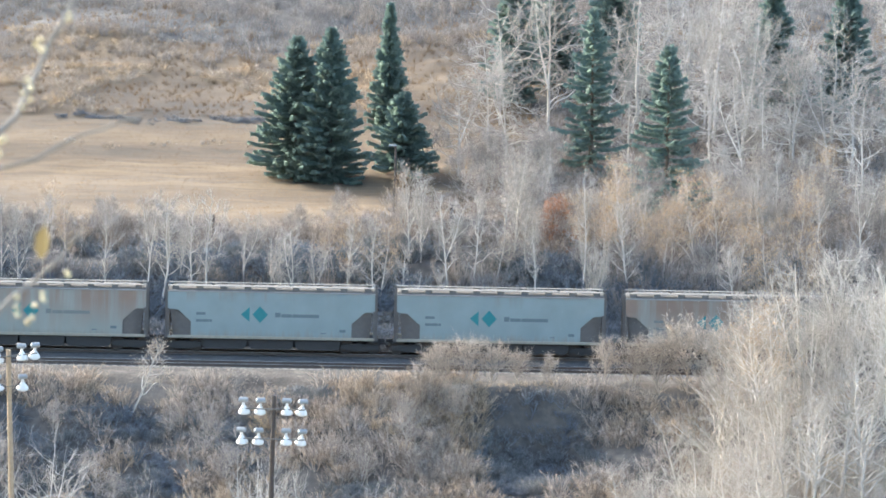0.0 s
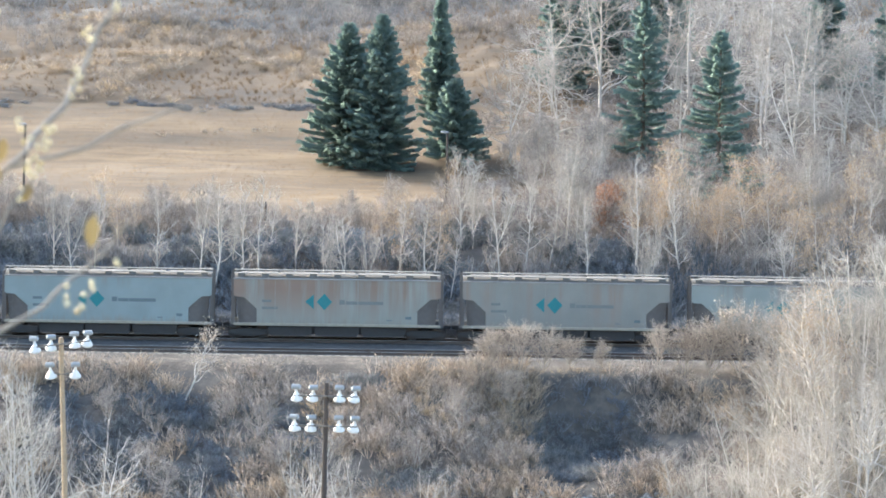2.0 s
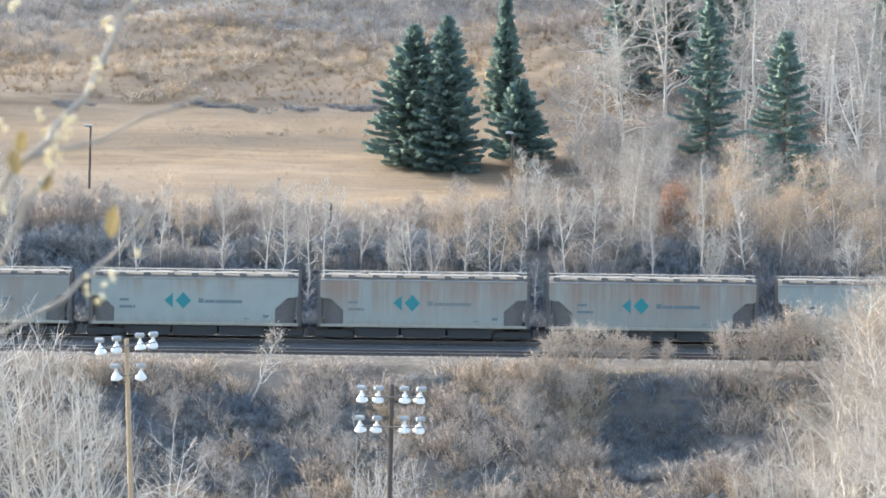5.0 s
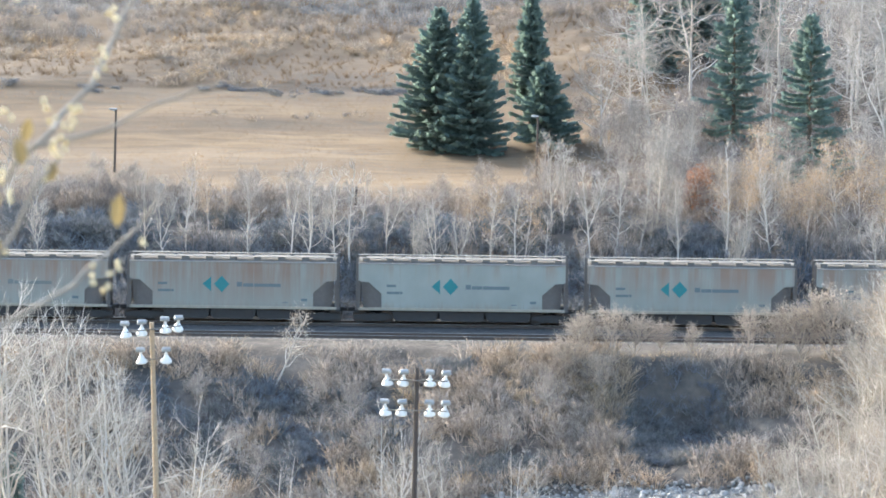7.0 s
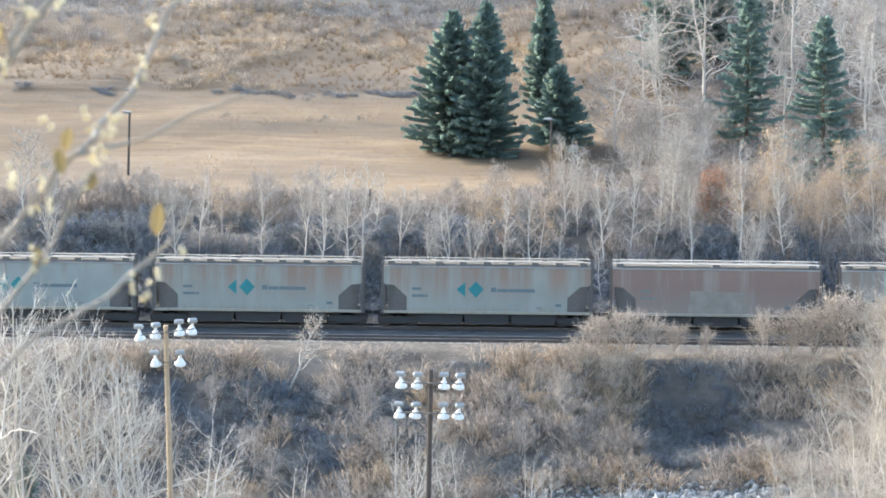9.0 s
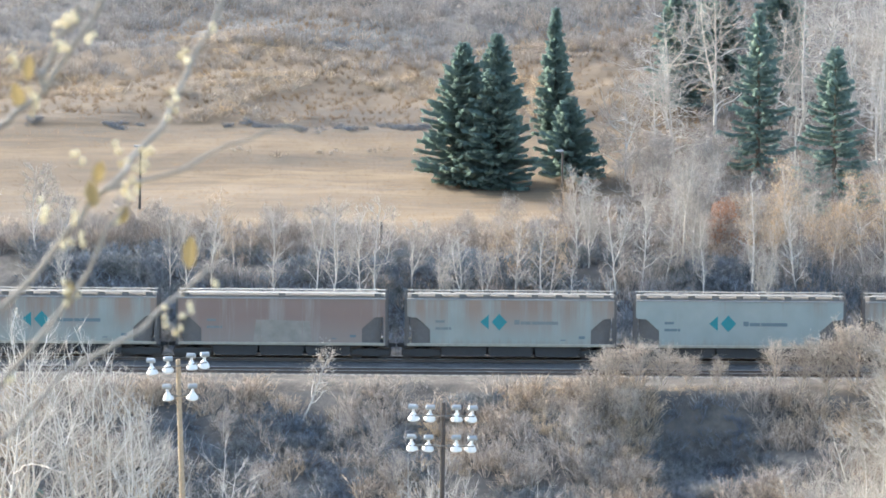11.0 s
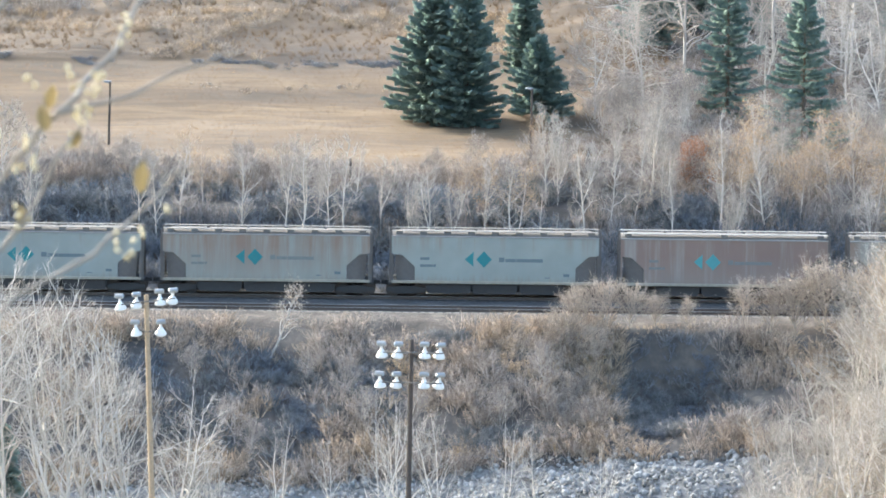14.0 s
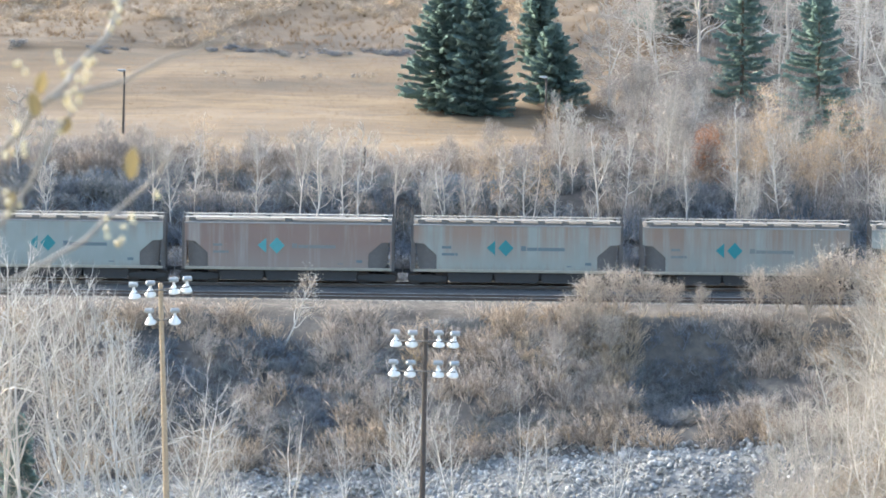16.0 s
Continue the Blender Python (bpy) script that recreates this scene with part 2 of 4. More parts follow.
M_TEAL_FADED = plain("faded_teal_logo_paint", (0.06, 0.25, 0.25), 0.5, wear=0.3)
M_MARK = plain("dark_lettering_paint", (0.10, 0.13, 0.14), 0.5)
M_MARK_FADED = plain("faded_lettering_paint", (0.15, 0.157, 0.148), 0.6)
M_WHEEL = plain("wheel_steel", (0.06, 0.05, 0.045), 0.5, 0.6)
M_RAIL_TOP = plain("worn_rail_steel", (0.30, 0.29, 0.28), 0.5, 0.4, wear=0.3)
M_RAIL_SIDE = plain("rusty_rail_steel", (0.09, 0.068, 0.055), 0.9)
M_TIE = plain("creosoted_tie", (0.052, 0.048, 0.044), 0.95)
M_POLE = plain("weathered_pole_wood", (0.34, 0.25, 0.16), 0.85, wear=0.5, scale=6.0)
M_POLE_DARK = plain("dark_pole_wood", (0.062, 0.048, 0.04), 0.9, wear=0.5, scale=6.0)
M_GALV = plain("galvanised_steel", (0.28, 0.295, 0.30), 0.6, 0.2)
M_BELL = plain("white_reflector", (0.62, 0.62, 0.60), 0.5, wear=0.2)
M_BARK_NEAR = plain("near_branch_bark", (0.22, 0.19, 0.155), 0.8, wear=0.5, scale=30.0)
M_LEAF_NEAR = foliage_material("yellow_near_leaf", (0.24, 0.19, 0.095), (0.31, 0.25, 0.135), (0.40, 0.335, 0.20))
M_BUD = twig_material("pale_bud", (0.42, 0.31, 0.13), (0.54, 0.42, 0.22), (0.66, 0.56, 0.36), 0.6)


# ---------------------------------------------------------------- mesh helpers
def mesh_of(name, verts, tris=None, quads=None, mats=(), mat_ids=None, smooth=False):
    me = bpy.data.meshes.new(name)
    verts = np.asarray(verts, dtype=np.float32).reshape(-1, 3)
    loops, sizes = [], []
    if tris is not None and len(tris):
        loops.append(np.asarray(tris, dtype=np.int32).ravel())
        sizes.append(np.full(len(tris), 3, dtype=np.int32))
    if quads is not None and len(quads):
        loops.append(np.asarray(quads, dtype=np.int32).ravel())
        sizes.append(np.full(len(quads), 4, dtype=np.int32))
    loops, sizes = np.concatenate(loops), np.concatenate(sizes)
    me.vertices.add(len(verts))
    me.vertices.foreach_set("co", verts.ravel())
    me.loops.add(len(loops))
    me.loops.foreach_set("vertex_index", loops)
    me.polygons.add(len(sizes))
    me.polygons.foreach_set("loop_start", np.concatenate([[0], np.cumsum(sizes)[:-1]]).astype(np.int32))
    for m in mats:
        me.materials.append(m)
    if mat_ids is not None:
        me.polygons.foreach_set("material_index", np.asarray(mat_ids, dtype=np.int32))
    if smooth:
        me.polygons.foreach_set("use_smooth", np.ones(len(sizes), dtype=bool))
    me.update(calc_edges=True)
    me.validate()
    return me


def frames_along(d):
    d = d / np.maximum(np.linalg.norm(d, axis=1, keepdims=True), 1e-9)
    ref = np.where(np.abs(d[:, 2:3]) < 0.9, np.array([[0, 0, 1.0]]), np.array([[1.0, 0, 0]]))
    u = np.cross(d, ref)
    u /= np.linalg.norm(u, axis=1, keepdims=True)
    return u, np.cross(d, u)


def tubes(segs, sides):
    """Verts and quads of open tapered tubes; segs: rows of p, q, r0, r1."""
    s = np.asarray(segs, dtype=np.float64)
    p, q, r0, r1 = s[:, 0:3], s[:, 3:6], s[:, 6], s[:, 7]
    u, v = frames_along(q - p)
    a = np.arange(sides) * 2 * np.pi / sides
    ring = np.cos(a)[None, :, None] * u[:, None] + np.sin(a)[None, :, None] * v[:, None]
    verts = np.concatenate([p[:, None] + ring * r0[:, None, None], q[:, None] + ring * r1[:, None, None]], axis=1)
    i = np.arange(sides)
    face = np.stack([i, (i + 1) % sides, sides + (i + 1) % sides, sides + i], axis=1)
    quads = face[None] + (np.arange(len(s)) * 2 * sides)[:, None, None]
    return verts.reshape(-1, 3), quads.reshape(-1, 4)


def cones(segs):
    """Verts and triangles of thin three-sided stems that run to a point."""
    s = np.asarray(segs, dtype=np.float64)
    p, q, r0 = s[:, 0:3], s[:, 3:6], s[:, 6]
    u, v = frames_along(q - p)
    a = np.arange(3) * 2 * np.pi / 3
    ring = np.cos(a)[None, :, None] * u[:, None] + np.sin(a)[None, :, None] * v[:, None]
    verts = np.concatenate([p[:, None] + ring * r0[:, None, None], q[:, None]], axis=1)
    tris = np.array([[0, 1, 3], [1, 2, 3], [2, 0, 3]])[None] + (np.arange(len(s)) * 4)[:, None, None]
    return verts.reshape(-1, 3), tris.reshape(-1, 3)


def part(name, data, parent, label=""):
    """Links mesh data (or a bmesh with its material) as one part under a thing."""
    if isinstance(data, tuple):
        bm, material = data
        me = bpy.data.meshes.new(name)
        bm.to_mesh(me)
        bm.free()
        me.materials.append(material)
        data = me
    ob = new(name, data)
    ob.parent = parent
    if label:
        tagged(ob, label)
    return ob


def box(bm, x0, x1, y0, y1, z0, z1, bevel=0.0):
    r = bmesh.ops.create_cube(bm, size=1.0, matrix=Matrix.LocRotScale(((x0 + x1) / 2, (y0 + y1) / 2, (z0 + z1) / 2), None, (x1 - x0, y1 - y0, z1 - z0)))
    if bevel:
        edges = list({e for v in r["verts"] for e in v.link_edges})
        bmesh.ops.bevel(bm, geom=edges, offset=bevel, segments=1, affect="EDGES")
    return bm


def cyl(bm, p, q, r0, r1, n=12):
    p, q = Vector(p), Vector(q)
    turn = (q - p).to_track_quat("Z", "Y").to_matrix().to_4x4()
    bmesh.ops.create_cone(bm, cap_ends=True, segments=n, radius1=r0, radius2=r1, depth=(q - p).length, matrix=Matrix.Translation((p + q) / 2) @ turn)
    return bm


def plate(bm, outline, y0, y1):
    """A flat plate of that outline in x and z, from y0 to y1."""
    a = [bm.verts.new((x, y0, z)) for x, z in outline]
    b = [bm.verts.new((x, y1, z)) for x, z in outline]
    bm.faces.new(a)
    bm.faces.new(b[::-1])
    for i in range(len(a)):
        j = (i + 1) % len(a)
        bm.faces.new((a[j], a[i], b[i], b[j]))
    bmesh.ops.recalc_face_normals(bm, faces=bm.faces)
    return bm


# ---------------------------------------------------------------- ground
SCARP = 493.0
PROFILE_Y = [-400, -60, 0, 12, 60, 150, 240, 372, 386, 393, 408.2, 409.5, 412.2, 424, 428.5, 435, 444, 460, 474, 491.2, 493.4, 495.4, 540, 700, 780, 4000]
PROFILE_Z = [62, 57, 53.4, 51.0, 31, 2, -11, -11.2, -9.6, -8.0, -0.75, -0.33, -0.215, -0.215, 0.0, 3.9, 4.9, 5.2, 5.9, 8.35, 8.55, 9.05, 15.4, 39, 46, 46]


def smooth_step(a, b, x):
    t = np.clip((x - a) / (b - a), 0, 1)
    return t * t * (3 - 2 * t)


def waves(x, y):
    """Gentle unevenness of the land, in metres."""
    return (0.28 * np.sin(0.21 * x + 0.9 * np.sin(0.13 * y)) + 0.2 * np.sin(0.33 * y - 0.17 * x + 1.3) + 0.12 * np.sin(0.71 * x + 0.53 * y)
            + 0.08 * np.sin(1.3 * x - 1.1 * y + 2.0))


def ground_z(x, y):
    x, y = np.asarray(x, dtype=np.float64), np.asarray(y, dtype=np.float64)
    wander = (1.3 * np.sin(0.13 * x + 0.6) + 0.8 * np.sin(0.37 * x + 2.0)) * np.clip(1 - np.abs(y - SCARP) / 9.0, 0, 1)
    z = np.interp(y + wander, PROFILE_Y, PROFILE_Z)
    bed = smooth_step(408.0, 410.0, y) * (1 - smooth_step(424.5, 428, y))
    field = smooth_step(446, 452, y) * (1 - smooth_step(497, 508, y)) * (1 - smooth_step(8, 16, x))
    z = z + waves(x, y) * (1 - bed) * (1 - 0.7 * field) * smooth_step(150, 350, y)
    # the foot of the bank lies higher towards +x
    z = z + (0.35 + 0.075 * np.clip(x, -30, 16)) * smooth_step(383, 390, y) * (1 - smooth_step(394, 402, y))
    # a wooded spur on the near side
    z = z + 9.5 * smooth_step(14, 32, x) * smooth_step(345, 362, y) * (1 - smooth_step(376, 389, y))
    # a hollow washed out of the bank under the line
    hollow = np.exp(-(((x - 12.5) / 4.2) ** 2)) * smooth_step(396, 404.5, y) * (1 - smooth_step(405.5, 408.0, y))
    z = z - 3.2 * hollow
    # hummocks on the slope below the line
    z = z + 0.3 * np.sin(1.05 * x + 1.5 * np.sin(0.5 * y)) * np.sin(0.8 * y + 0.4 * x) * smooth_step(393, 396, y) * (1 - smooth_step(405, 408, y))
    # the field dips where it meets the wood, the low scarp ends there
    z = z - 0.8 * smooth_step(2, 14, x) * smooth_step(490, 494.6, y) * (1 - smooth_step(494.6, 510, y))
    return z


def height(x, y):
    return float(ground_z(x, y))


def build_ground():
    xs = np.concatenate([np.linspace(-3000, -300, 10), np.linspace(-250, -75, 8), np.arange(-70, 70.1, 0.8), np.linspace(75, 250, 8), np.linspace(300, 3000, 10)])
    ys = np.concatenate([np.linspace(-400, 340, 38), np.arange(345, 404, 1.0), np.arange(404, 428, 0.5), np.arange(428, 492, 1.0), np.arange(492, 496, 0.35), np.arange(496, 560, 1.2), np.linspace(570, 800, 20), np.linspace(900, 4000, 10)])
    X, Y = np.meshgrid(xs, ys)
    Z = ground_z(X, Y)
    rng = np.random.default_rng(3)
    near = (np.abs(X) < 71) & (Y > 344) & (Y < 560) & ((Y < 408) | (Y > 428))
    Z = Z + near * rng.normal(0, 0.07, Z.shape) * np.where((Y > 444) & (Y < 496) & (X < 12), 0.2, 1.0)
    nx, ny = len(xs), len(ys)
    i = (np.arange(ny - 1)[:, None] * nx + np.arange(nx - 1)[None]).ravel()
    quads = np.stack([i, i + 1, i + nx + 1, i + nx], axis=1)
    cx, cy = (X[:-1, :-1] + X[1:, 1:]).ravel() / 2, (Y[:-1, :-1] + Y[1:, 1:]).ravel() / 2
    ids = np.zeros(len(quads), dtype=np.int32)            # field
    ids[cy > 493.5 + 1.6 * np.sin(0.19 * cx) + 1.1 * np.sin(0.53 * cx + 1.0)] = 1                                     # hillside
    ids[cy > 521 + 3 * np.sin(0.21 * cx) + 2 * np.sin(0.5 * cx)] = 2         # brown litter under the upper brush
    ids[(cy > 424.5) & (cy < 443)] = 2                    # bank behind the line
    ids[(cy > 443) & (cx > 9 + 0.1 * (cy - 443))] = 2     # floor of the wood
    ids[(cy > 345) & (cy <= 408.6)] = 2
    ids[(cy > 408.6) & (cy <= 424.5)] = 3
    # Bright painted strip: sunlit edge just beyond the train's shadow
    ids[(cy > 412.4) & (cy < 413.0)] = 5
    ids[(cy > 382) & (cy < 392.8) & (cx > -36) & (cx < 30)] = 6
    # Darkened bed where the train's shadow falls
    ids[(cy >= 413.1) & (cy < 423.5)] = 7
    ids[cy <= 345] = 4
    me = mesh_of("ground", np.stack([X, Y, Z], axis=-1), quads=quads, mats=(M_FIELD, M_HILL, M_SLOPE, M_BALLAST, M_VALLEY, M_CREST, M_RUBBLE, M_BED), mat_ids=ids, smooth=True)
    return tagged(new("ground", me), "valley side with dry tan grass, litter slopes and a gravel railway bed", "ground", kind="structure")


build_ground()


# ---------------------------------------------------------------- railway
def build_track(y, label):
    track = tagged(new("railway_track"), label, "railway track", "railway tracks", "structure")
    track.location = (0, y, -0.18)
    for side in (-0.7475, 0.7475):
        bm = bmesh.new()
        for y0, y1, z0, z1 in ((-0.075, 0.075, -0.02, 0.0), (-0.01, 0.01, 0.0, 0.12), (-0.037, 0.037, 0.12, 0.165)):
            box(bm, -160, 160, side + y0, side + y1, z0, z1)
        rail = part("rail", (bm, M_RAIL_SIDE), track)
        bm = bmesh.new()
        box(bm, -160, 160, side - 0.034, side + 0.034, 0.165, 0.18)
        part("rail_head", (bm, M_RAIL_TOP), rail, "bright worn rail head")
    bm = bmesh.new()
    box(bm, -0.12, 0.12, -1.3, 1.3, -0.14, -0.015, 0.015)
    me = bpy.data.meshes.new("tie")
    bm.to_mesh(me)
    bm.free()
    me.materials.append(M_TIE)
    for i in range(150):
        tie = new("tie", me)
        tie.parent = track
        tie.location = ((i - 80) * 0.56, random.uniform(-0.03, 0.03), 0)
        tie.rotation_euler = (0, 0, random.uniform(-0.01, 0.01))
    return track


build_track(420.0, "main railway track on gravel ballast under a moving train")
build_track(414.0, "empty second railway track with bright rails on gravel")

CAR_PITCH = 15.245


WHEEL = 0.455


def side_outline():
    right = [(6.89, 4.07), (6.89, 2.92), (6.2, 2.86), (5.35, 2.1), (5.35, 1.16)]
    return right + [(-x, z) for x, z in right[::-1]]


def build_car(kind, logo, marks, logo_x):
    """A covered hopper: its own length along x, rail top at z = 0."""
    car = new("hopper_car")
    paint = PAINT[kind]
    for s in (-1, 1):
        bm = bmesh.new()
        plate(bm, side_outline(), s * 1.50, s * 1.43)
        bmesh.ops.triangulate(bm, faces=[f for f in bm.faces if len(f.verts) > 4])
        sheet = part("side_sheet", (bm, paint), car)
        for x in (-4.13, -1.38, 1.38, 4.13):
            bm = bmesh.new()
            box(bm, x - 0.02, x + 0.02, s * 1.515 if s < 0 else 1.495, -1.495 if s < 0 else 1.515, 1.18, 4.03)
            part("seam", (bm, paint), sheet)
        bm = bmesh.new()
        y0, y1 = sorted((s * 1.54, s * 1.36))
        box(bm, -6.89, 6.89, y0, y1, 0.98, 1.16, 0.015)
        part("side_sill", (bm, M_SILL), car, "pale dirty side sill")
        bm = bmesh.new()
        y0, y1 = sorted((s * 1.55, s * 1.40))
        box(bm, -6.92, 6.92, y0, y1, 4.07, 4.15, 0.015)
        part("eaves_rail", (bm, M_TRIM), car, "white roof edge angle")
        for x in (-6.84, 6.84):
            bm = bmesh.new()
            y0, y1 = sorted((s * 1.53, s * 1.45))
            box(bm, x - 0.05, x + 0.05, y0, y1, 1.14, 2.96)
            part("end_post", (bm, paint if kind == "rusty" else M_SLOPE_SHEET), car)
            bm = bmesh.new()
            xi = x - math.copysign(0.48, x)
            box(bm, xi - 0.025, xi + 0.025, y0, y1, 1.14, 2.9)
            for k in range(5):
                z = 1.35 + 0.32 * k
                box(bm, min(x, xi), max(x, xi), y0 + 0.02, y1 - 0.02, z, z + 0.025)
            part("ladder", (bm, M_SLOPE_SHEET), car)
        # the painted marks stand just proud of the sheet
        y = s * 1.504
        y0, y1 = sorted((y, y - s * 0.006))
        if logo and s < 0:
            teal = M_TEAL if logo == "fresh" else M_TEAL_FADED
            cx, cz = logo_x, 2.62
            bm = bmesh.new()
            plate(bm, [(cx - 0.52, cz), (cx, cz + 0.56), (cx + 0.52, cz), (cx, cz - 0.56)], y0, y1)
            part("logo_diamond", (bm, teal), sheet, "teal painted diamond")
            bm = bmesh.new()
            plate(bm, [(cx - 1.28, cz), (cx - 0.70, cz + 0.5), (cx - 0.70, cz - 0.5)], y0, y1)
            part("logo_triangle", (bm, teal), sheet, "teal painted triangle")
        if not logo and s < 0:
            bm = bmesh.new()
            plate(bm, [(-1.9, 1.2), (2.0, 1.2), (1.9, 2.6), (-1.7, 2.68)], y0, y1)
            part("faded_panel", (bm, M_FADED), sheet, "pale faded panel")
        if marks and s < 0:
            ink = M_MARK if marks == "fresh" else M_MARK_FADED
            if logo:
                for x, wide, z1 in ((1.0, 0.36, 2.93), (1.42, 2.5, 2.84)):
                    bm = bmesh.new()
                    box(bm, logo_x + x, logo_x + x + wide, y0, y1, 2.46, z1 - 0.16)
                    part("lettering_bar", (bm, ink), sheet, "dark bar of lettering")
            for z, wide in ((2.55, 0.62), (2.08, 1.05)):
                bm = bmesh.new()
                box(bm, -5.0, -5.0 + wide, y0, y1, z, z + 0.17)
                part("reporting_bar", (bm, ink), sheet, "small dark bar of lettering")
            for x, z, wide, tall in ((4.55, 1.52, 0.4, 0.18), (3.3, 1.40, 0.35, 0.06)):
                bm = bmesh.new()
                box(bm, x, x + wide, y0, y1, z, z + tall)
                part("data_plate", (bm, M_MARK), sheet, "small dark plate")
    # roof, hatch, walkways
    bm = bmesh.new()
    outline = [(-1.45, 4.09), (-1.0, 4.22), (-0.45, 4.31), (0.45, 4.31), (1.0, 4.22), (1.45, 4.09), (1.4, 4.02), (-1.4, 4.02)]
    a = [bm.verts.new((-6.86, y, z)) for y, z in outline]
    b = [bm.verts.new((6.86, y, z)) for y, z in outline]
    bm.faces.new(a), bm.faces.new(b[::-1])
    for i in range(len(a)):
        j = (i + 1) % len(a)
        bm.faces.new((a[j], a[i], b[i], b[j]))
    bmesh.ops.recalc_face_normals(bm, faces=bm.faces)
    part("roof", (bm, M_ROOF), car)
    for i in range(5):
        bm = bmesh.new()
        x = -5.2 + i * 2.6
        box(bm, x - 1.2, x + 1.2, -0.32, 0.32, 4.31, 4.40, 0.03)
        part("roof_hatch", (bm, M_ROOF), car)
    for s in (-1, 1):
        bm = bmesh.new()
        box(bm, -6.9, 6.9, s * 0.92 - 0.24, s * 0.92 + 0.24, 4.41, 4.44)
        board = part("running_board", (bm, M_TRIM if kind == "rusty" else M_WALKWAY), car)
        for i in range(3 if kind == "rusty" else 9):
            bm = bmesh.new()
            x = -6.4 + i * (6.4 if kind == "rusty" else 1.6)
            box(bm, x - 0.22, x + 0.22, s * 0.92 - 0.2, s * 0.92 + 0.2, 4.18, 4.41)
            part("bracket", (bm, M_BRACKET), board)
    # ends: upright sheet above, slope sheet under it
    for e in (-1, 1):
        bm = bmesh.new()
        outline = [(e * 6.78, 4.04), (e * 6.70, 4.04), (e * 6.60, 3.0), (e * 4.95, 1.25), (e * 5.05, 1.2), (e * 6.74, 2.95)]
        plate(bm, outline, -1.42, 1.42)
        bmesh.ops.triangulate(bm, faces=[f for f in bm.faces if len(f.verts) > 4])
        part("end_sheet", (bm, M_SLOPE_SHEET), car)
        for s in (-1, 1):
            # Dark plate added behind the side opening, standing in for its inner shade
            bm = bmesh.new()
            plate(bm, [(e * 4.9, 1.06), (e * 6.55, 1.06), (e * 6.7, 2.95), (e * 6.2, 2.86), (e * 5.2, 2.05)], s * 1.40, s * 1.34)
            bmesh.ops.triangulate(bm, faces=[f for f in bm.faces if len(f.verts) > 4])
            part("shear_plate", (bm, M_SLOPE_SHEET), car, "dark plate added over the truck as shade in the end opening")
            bm = bmesh.new()
            y0, y1 = sorted((s * 1.35, s * 0.85))
            for k in range(10):
                box(bm, min(e * 6.98, e * 7.02), max(e * 6.98, e * 7.02), y0, y1, 1.2 + 0.33 * k, 1.23 + 0.33 * k)
            for yy in (y0, y1):
                box(bm, min(e * 6.9, e * 7.06), max(e * 6.9, e * 7.06), yy - 0.03, yy + 0.03, 1.0, 4.35)
            part("end_ladder", (bm, M_SLOPE_SHEET), car)
        bm = bmesh.new()
        box(bm, min(e * 6.8, e * 7.12), max(e * 6.8, e * 7.12), -1.42, 1.42, 0.86, 1.0, 0.01)
        part("end_sill", (bm, M_UNDER), car)
        bm = bmesh.new()
        box(bm, min(e * 5.0, e * 6.9), max(e * 5.0, e * 6.9), -1.36, 1.36, 0.98, 1.06)
        part("end_platform", (bm, M_UNDER), car)
        bm = bmesh.new()
        box(bm, min(e * 4.8, e * 7.35), max(e * 4.8, e * 7.35), -0.16, 0.16, 0.72, 0.98)
        box(bm, min(e * 7.2, e * 7.59), max(e * 7.2, e * 7.59), -0.12, 0.12, 0.74, 0.96, 0.03)
        part("coupler", (bm, M_UNDER), car)
        bm = bmesh.new()
        cyl(bm, (e * 6.0, -0.55, 1.5), (e * 6.0, 0.55, 1.5), 0.22, 0.22)
        part("brake_tank", (bm, M_UNDER), car)
        truck = new("truck")
        truck.parent = car
        truck.location = (e * 5.9, 0, 0)
        for s in (-1, 1):
            bm = bmesh.new()
            plate(bm, [(-1.25, 0.62), (-0.5, 0.72), (0.5, 0.72), (1.25, 0.62), (1.25, 0.36), (0.95, 0.36), (0.5, 0.24), (-0.5, 0.24), (-0.95, 0.36), (-1.25, 0.36)], s * 1.0, s * 1.16)
            bmesh.ops.triangulate(bm, faces=[f for f in bm.faces if len(f.verts) > 4])
            part("side_frame", (bm, M_UNDER), truck)
        bm = bmesh.new()
        box(bm, -0.2, 0.2, -1.1, 1.1, 0.5, 0.76)
        part("bolster", (bm, M_UNDER), truck)
        for ax in (-0.89, 0.89):
            bm = bmesh.new()
            cyl(bm, (0, -0.95, 0), (0, 0.95, 0), 0.08, 0.08, 8)
            for s in (-1, 1):
                cyl(bm, (0, s * 0.69, 0), (0, s * 0.82, 0), WHEEL, WHEEL, 20)
                cyl(bm, (0, s * 0.67, 0), (0, s * 0.69, 0), 0.48, 0.48, 20)
            part("wheelset", (bm, M_WHEEL), truck).location = (ax, 0, WHEEL)
    # Chutes widened until they nearly touch, which keeps the underside dark
    for x in (-3.1, 0.0, 3.1):
        bm = bmesh.new()
        plate(bm, [(x - 1.54, 1.12), (x + 1.54, 1.12), (x + 1.46, 0.48), (x + 1.30, 0.28), (x - 1.30, 0.28), (x - 1.46, 0.48)], -1.28, 1.28)
        bmesh.ops.triangulate(bm, faces=[f for f in bm.faces if len(f.verts) > 4])
        part("hopper_chute", (bm, M_UNDER), car)
    # Centre sill made extra deep to block lit ground behind the car
    bm = bmesh.new()
    box(bm, -5.2, 5.2, -0.25, 0.25, 0.3, 1.1)
    part("centre_sill", (bm, M_UNDER), car)
    return car


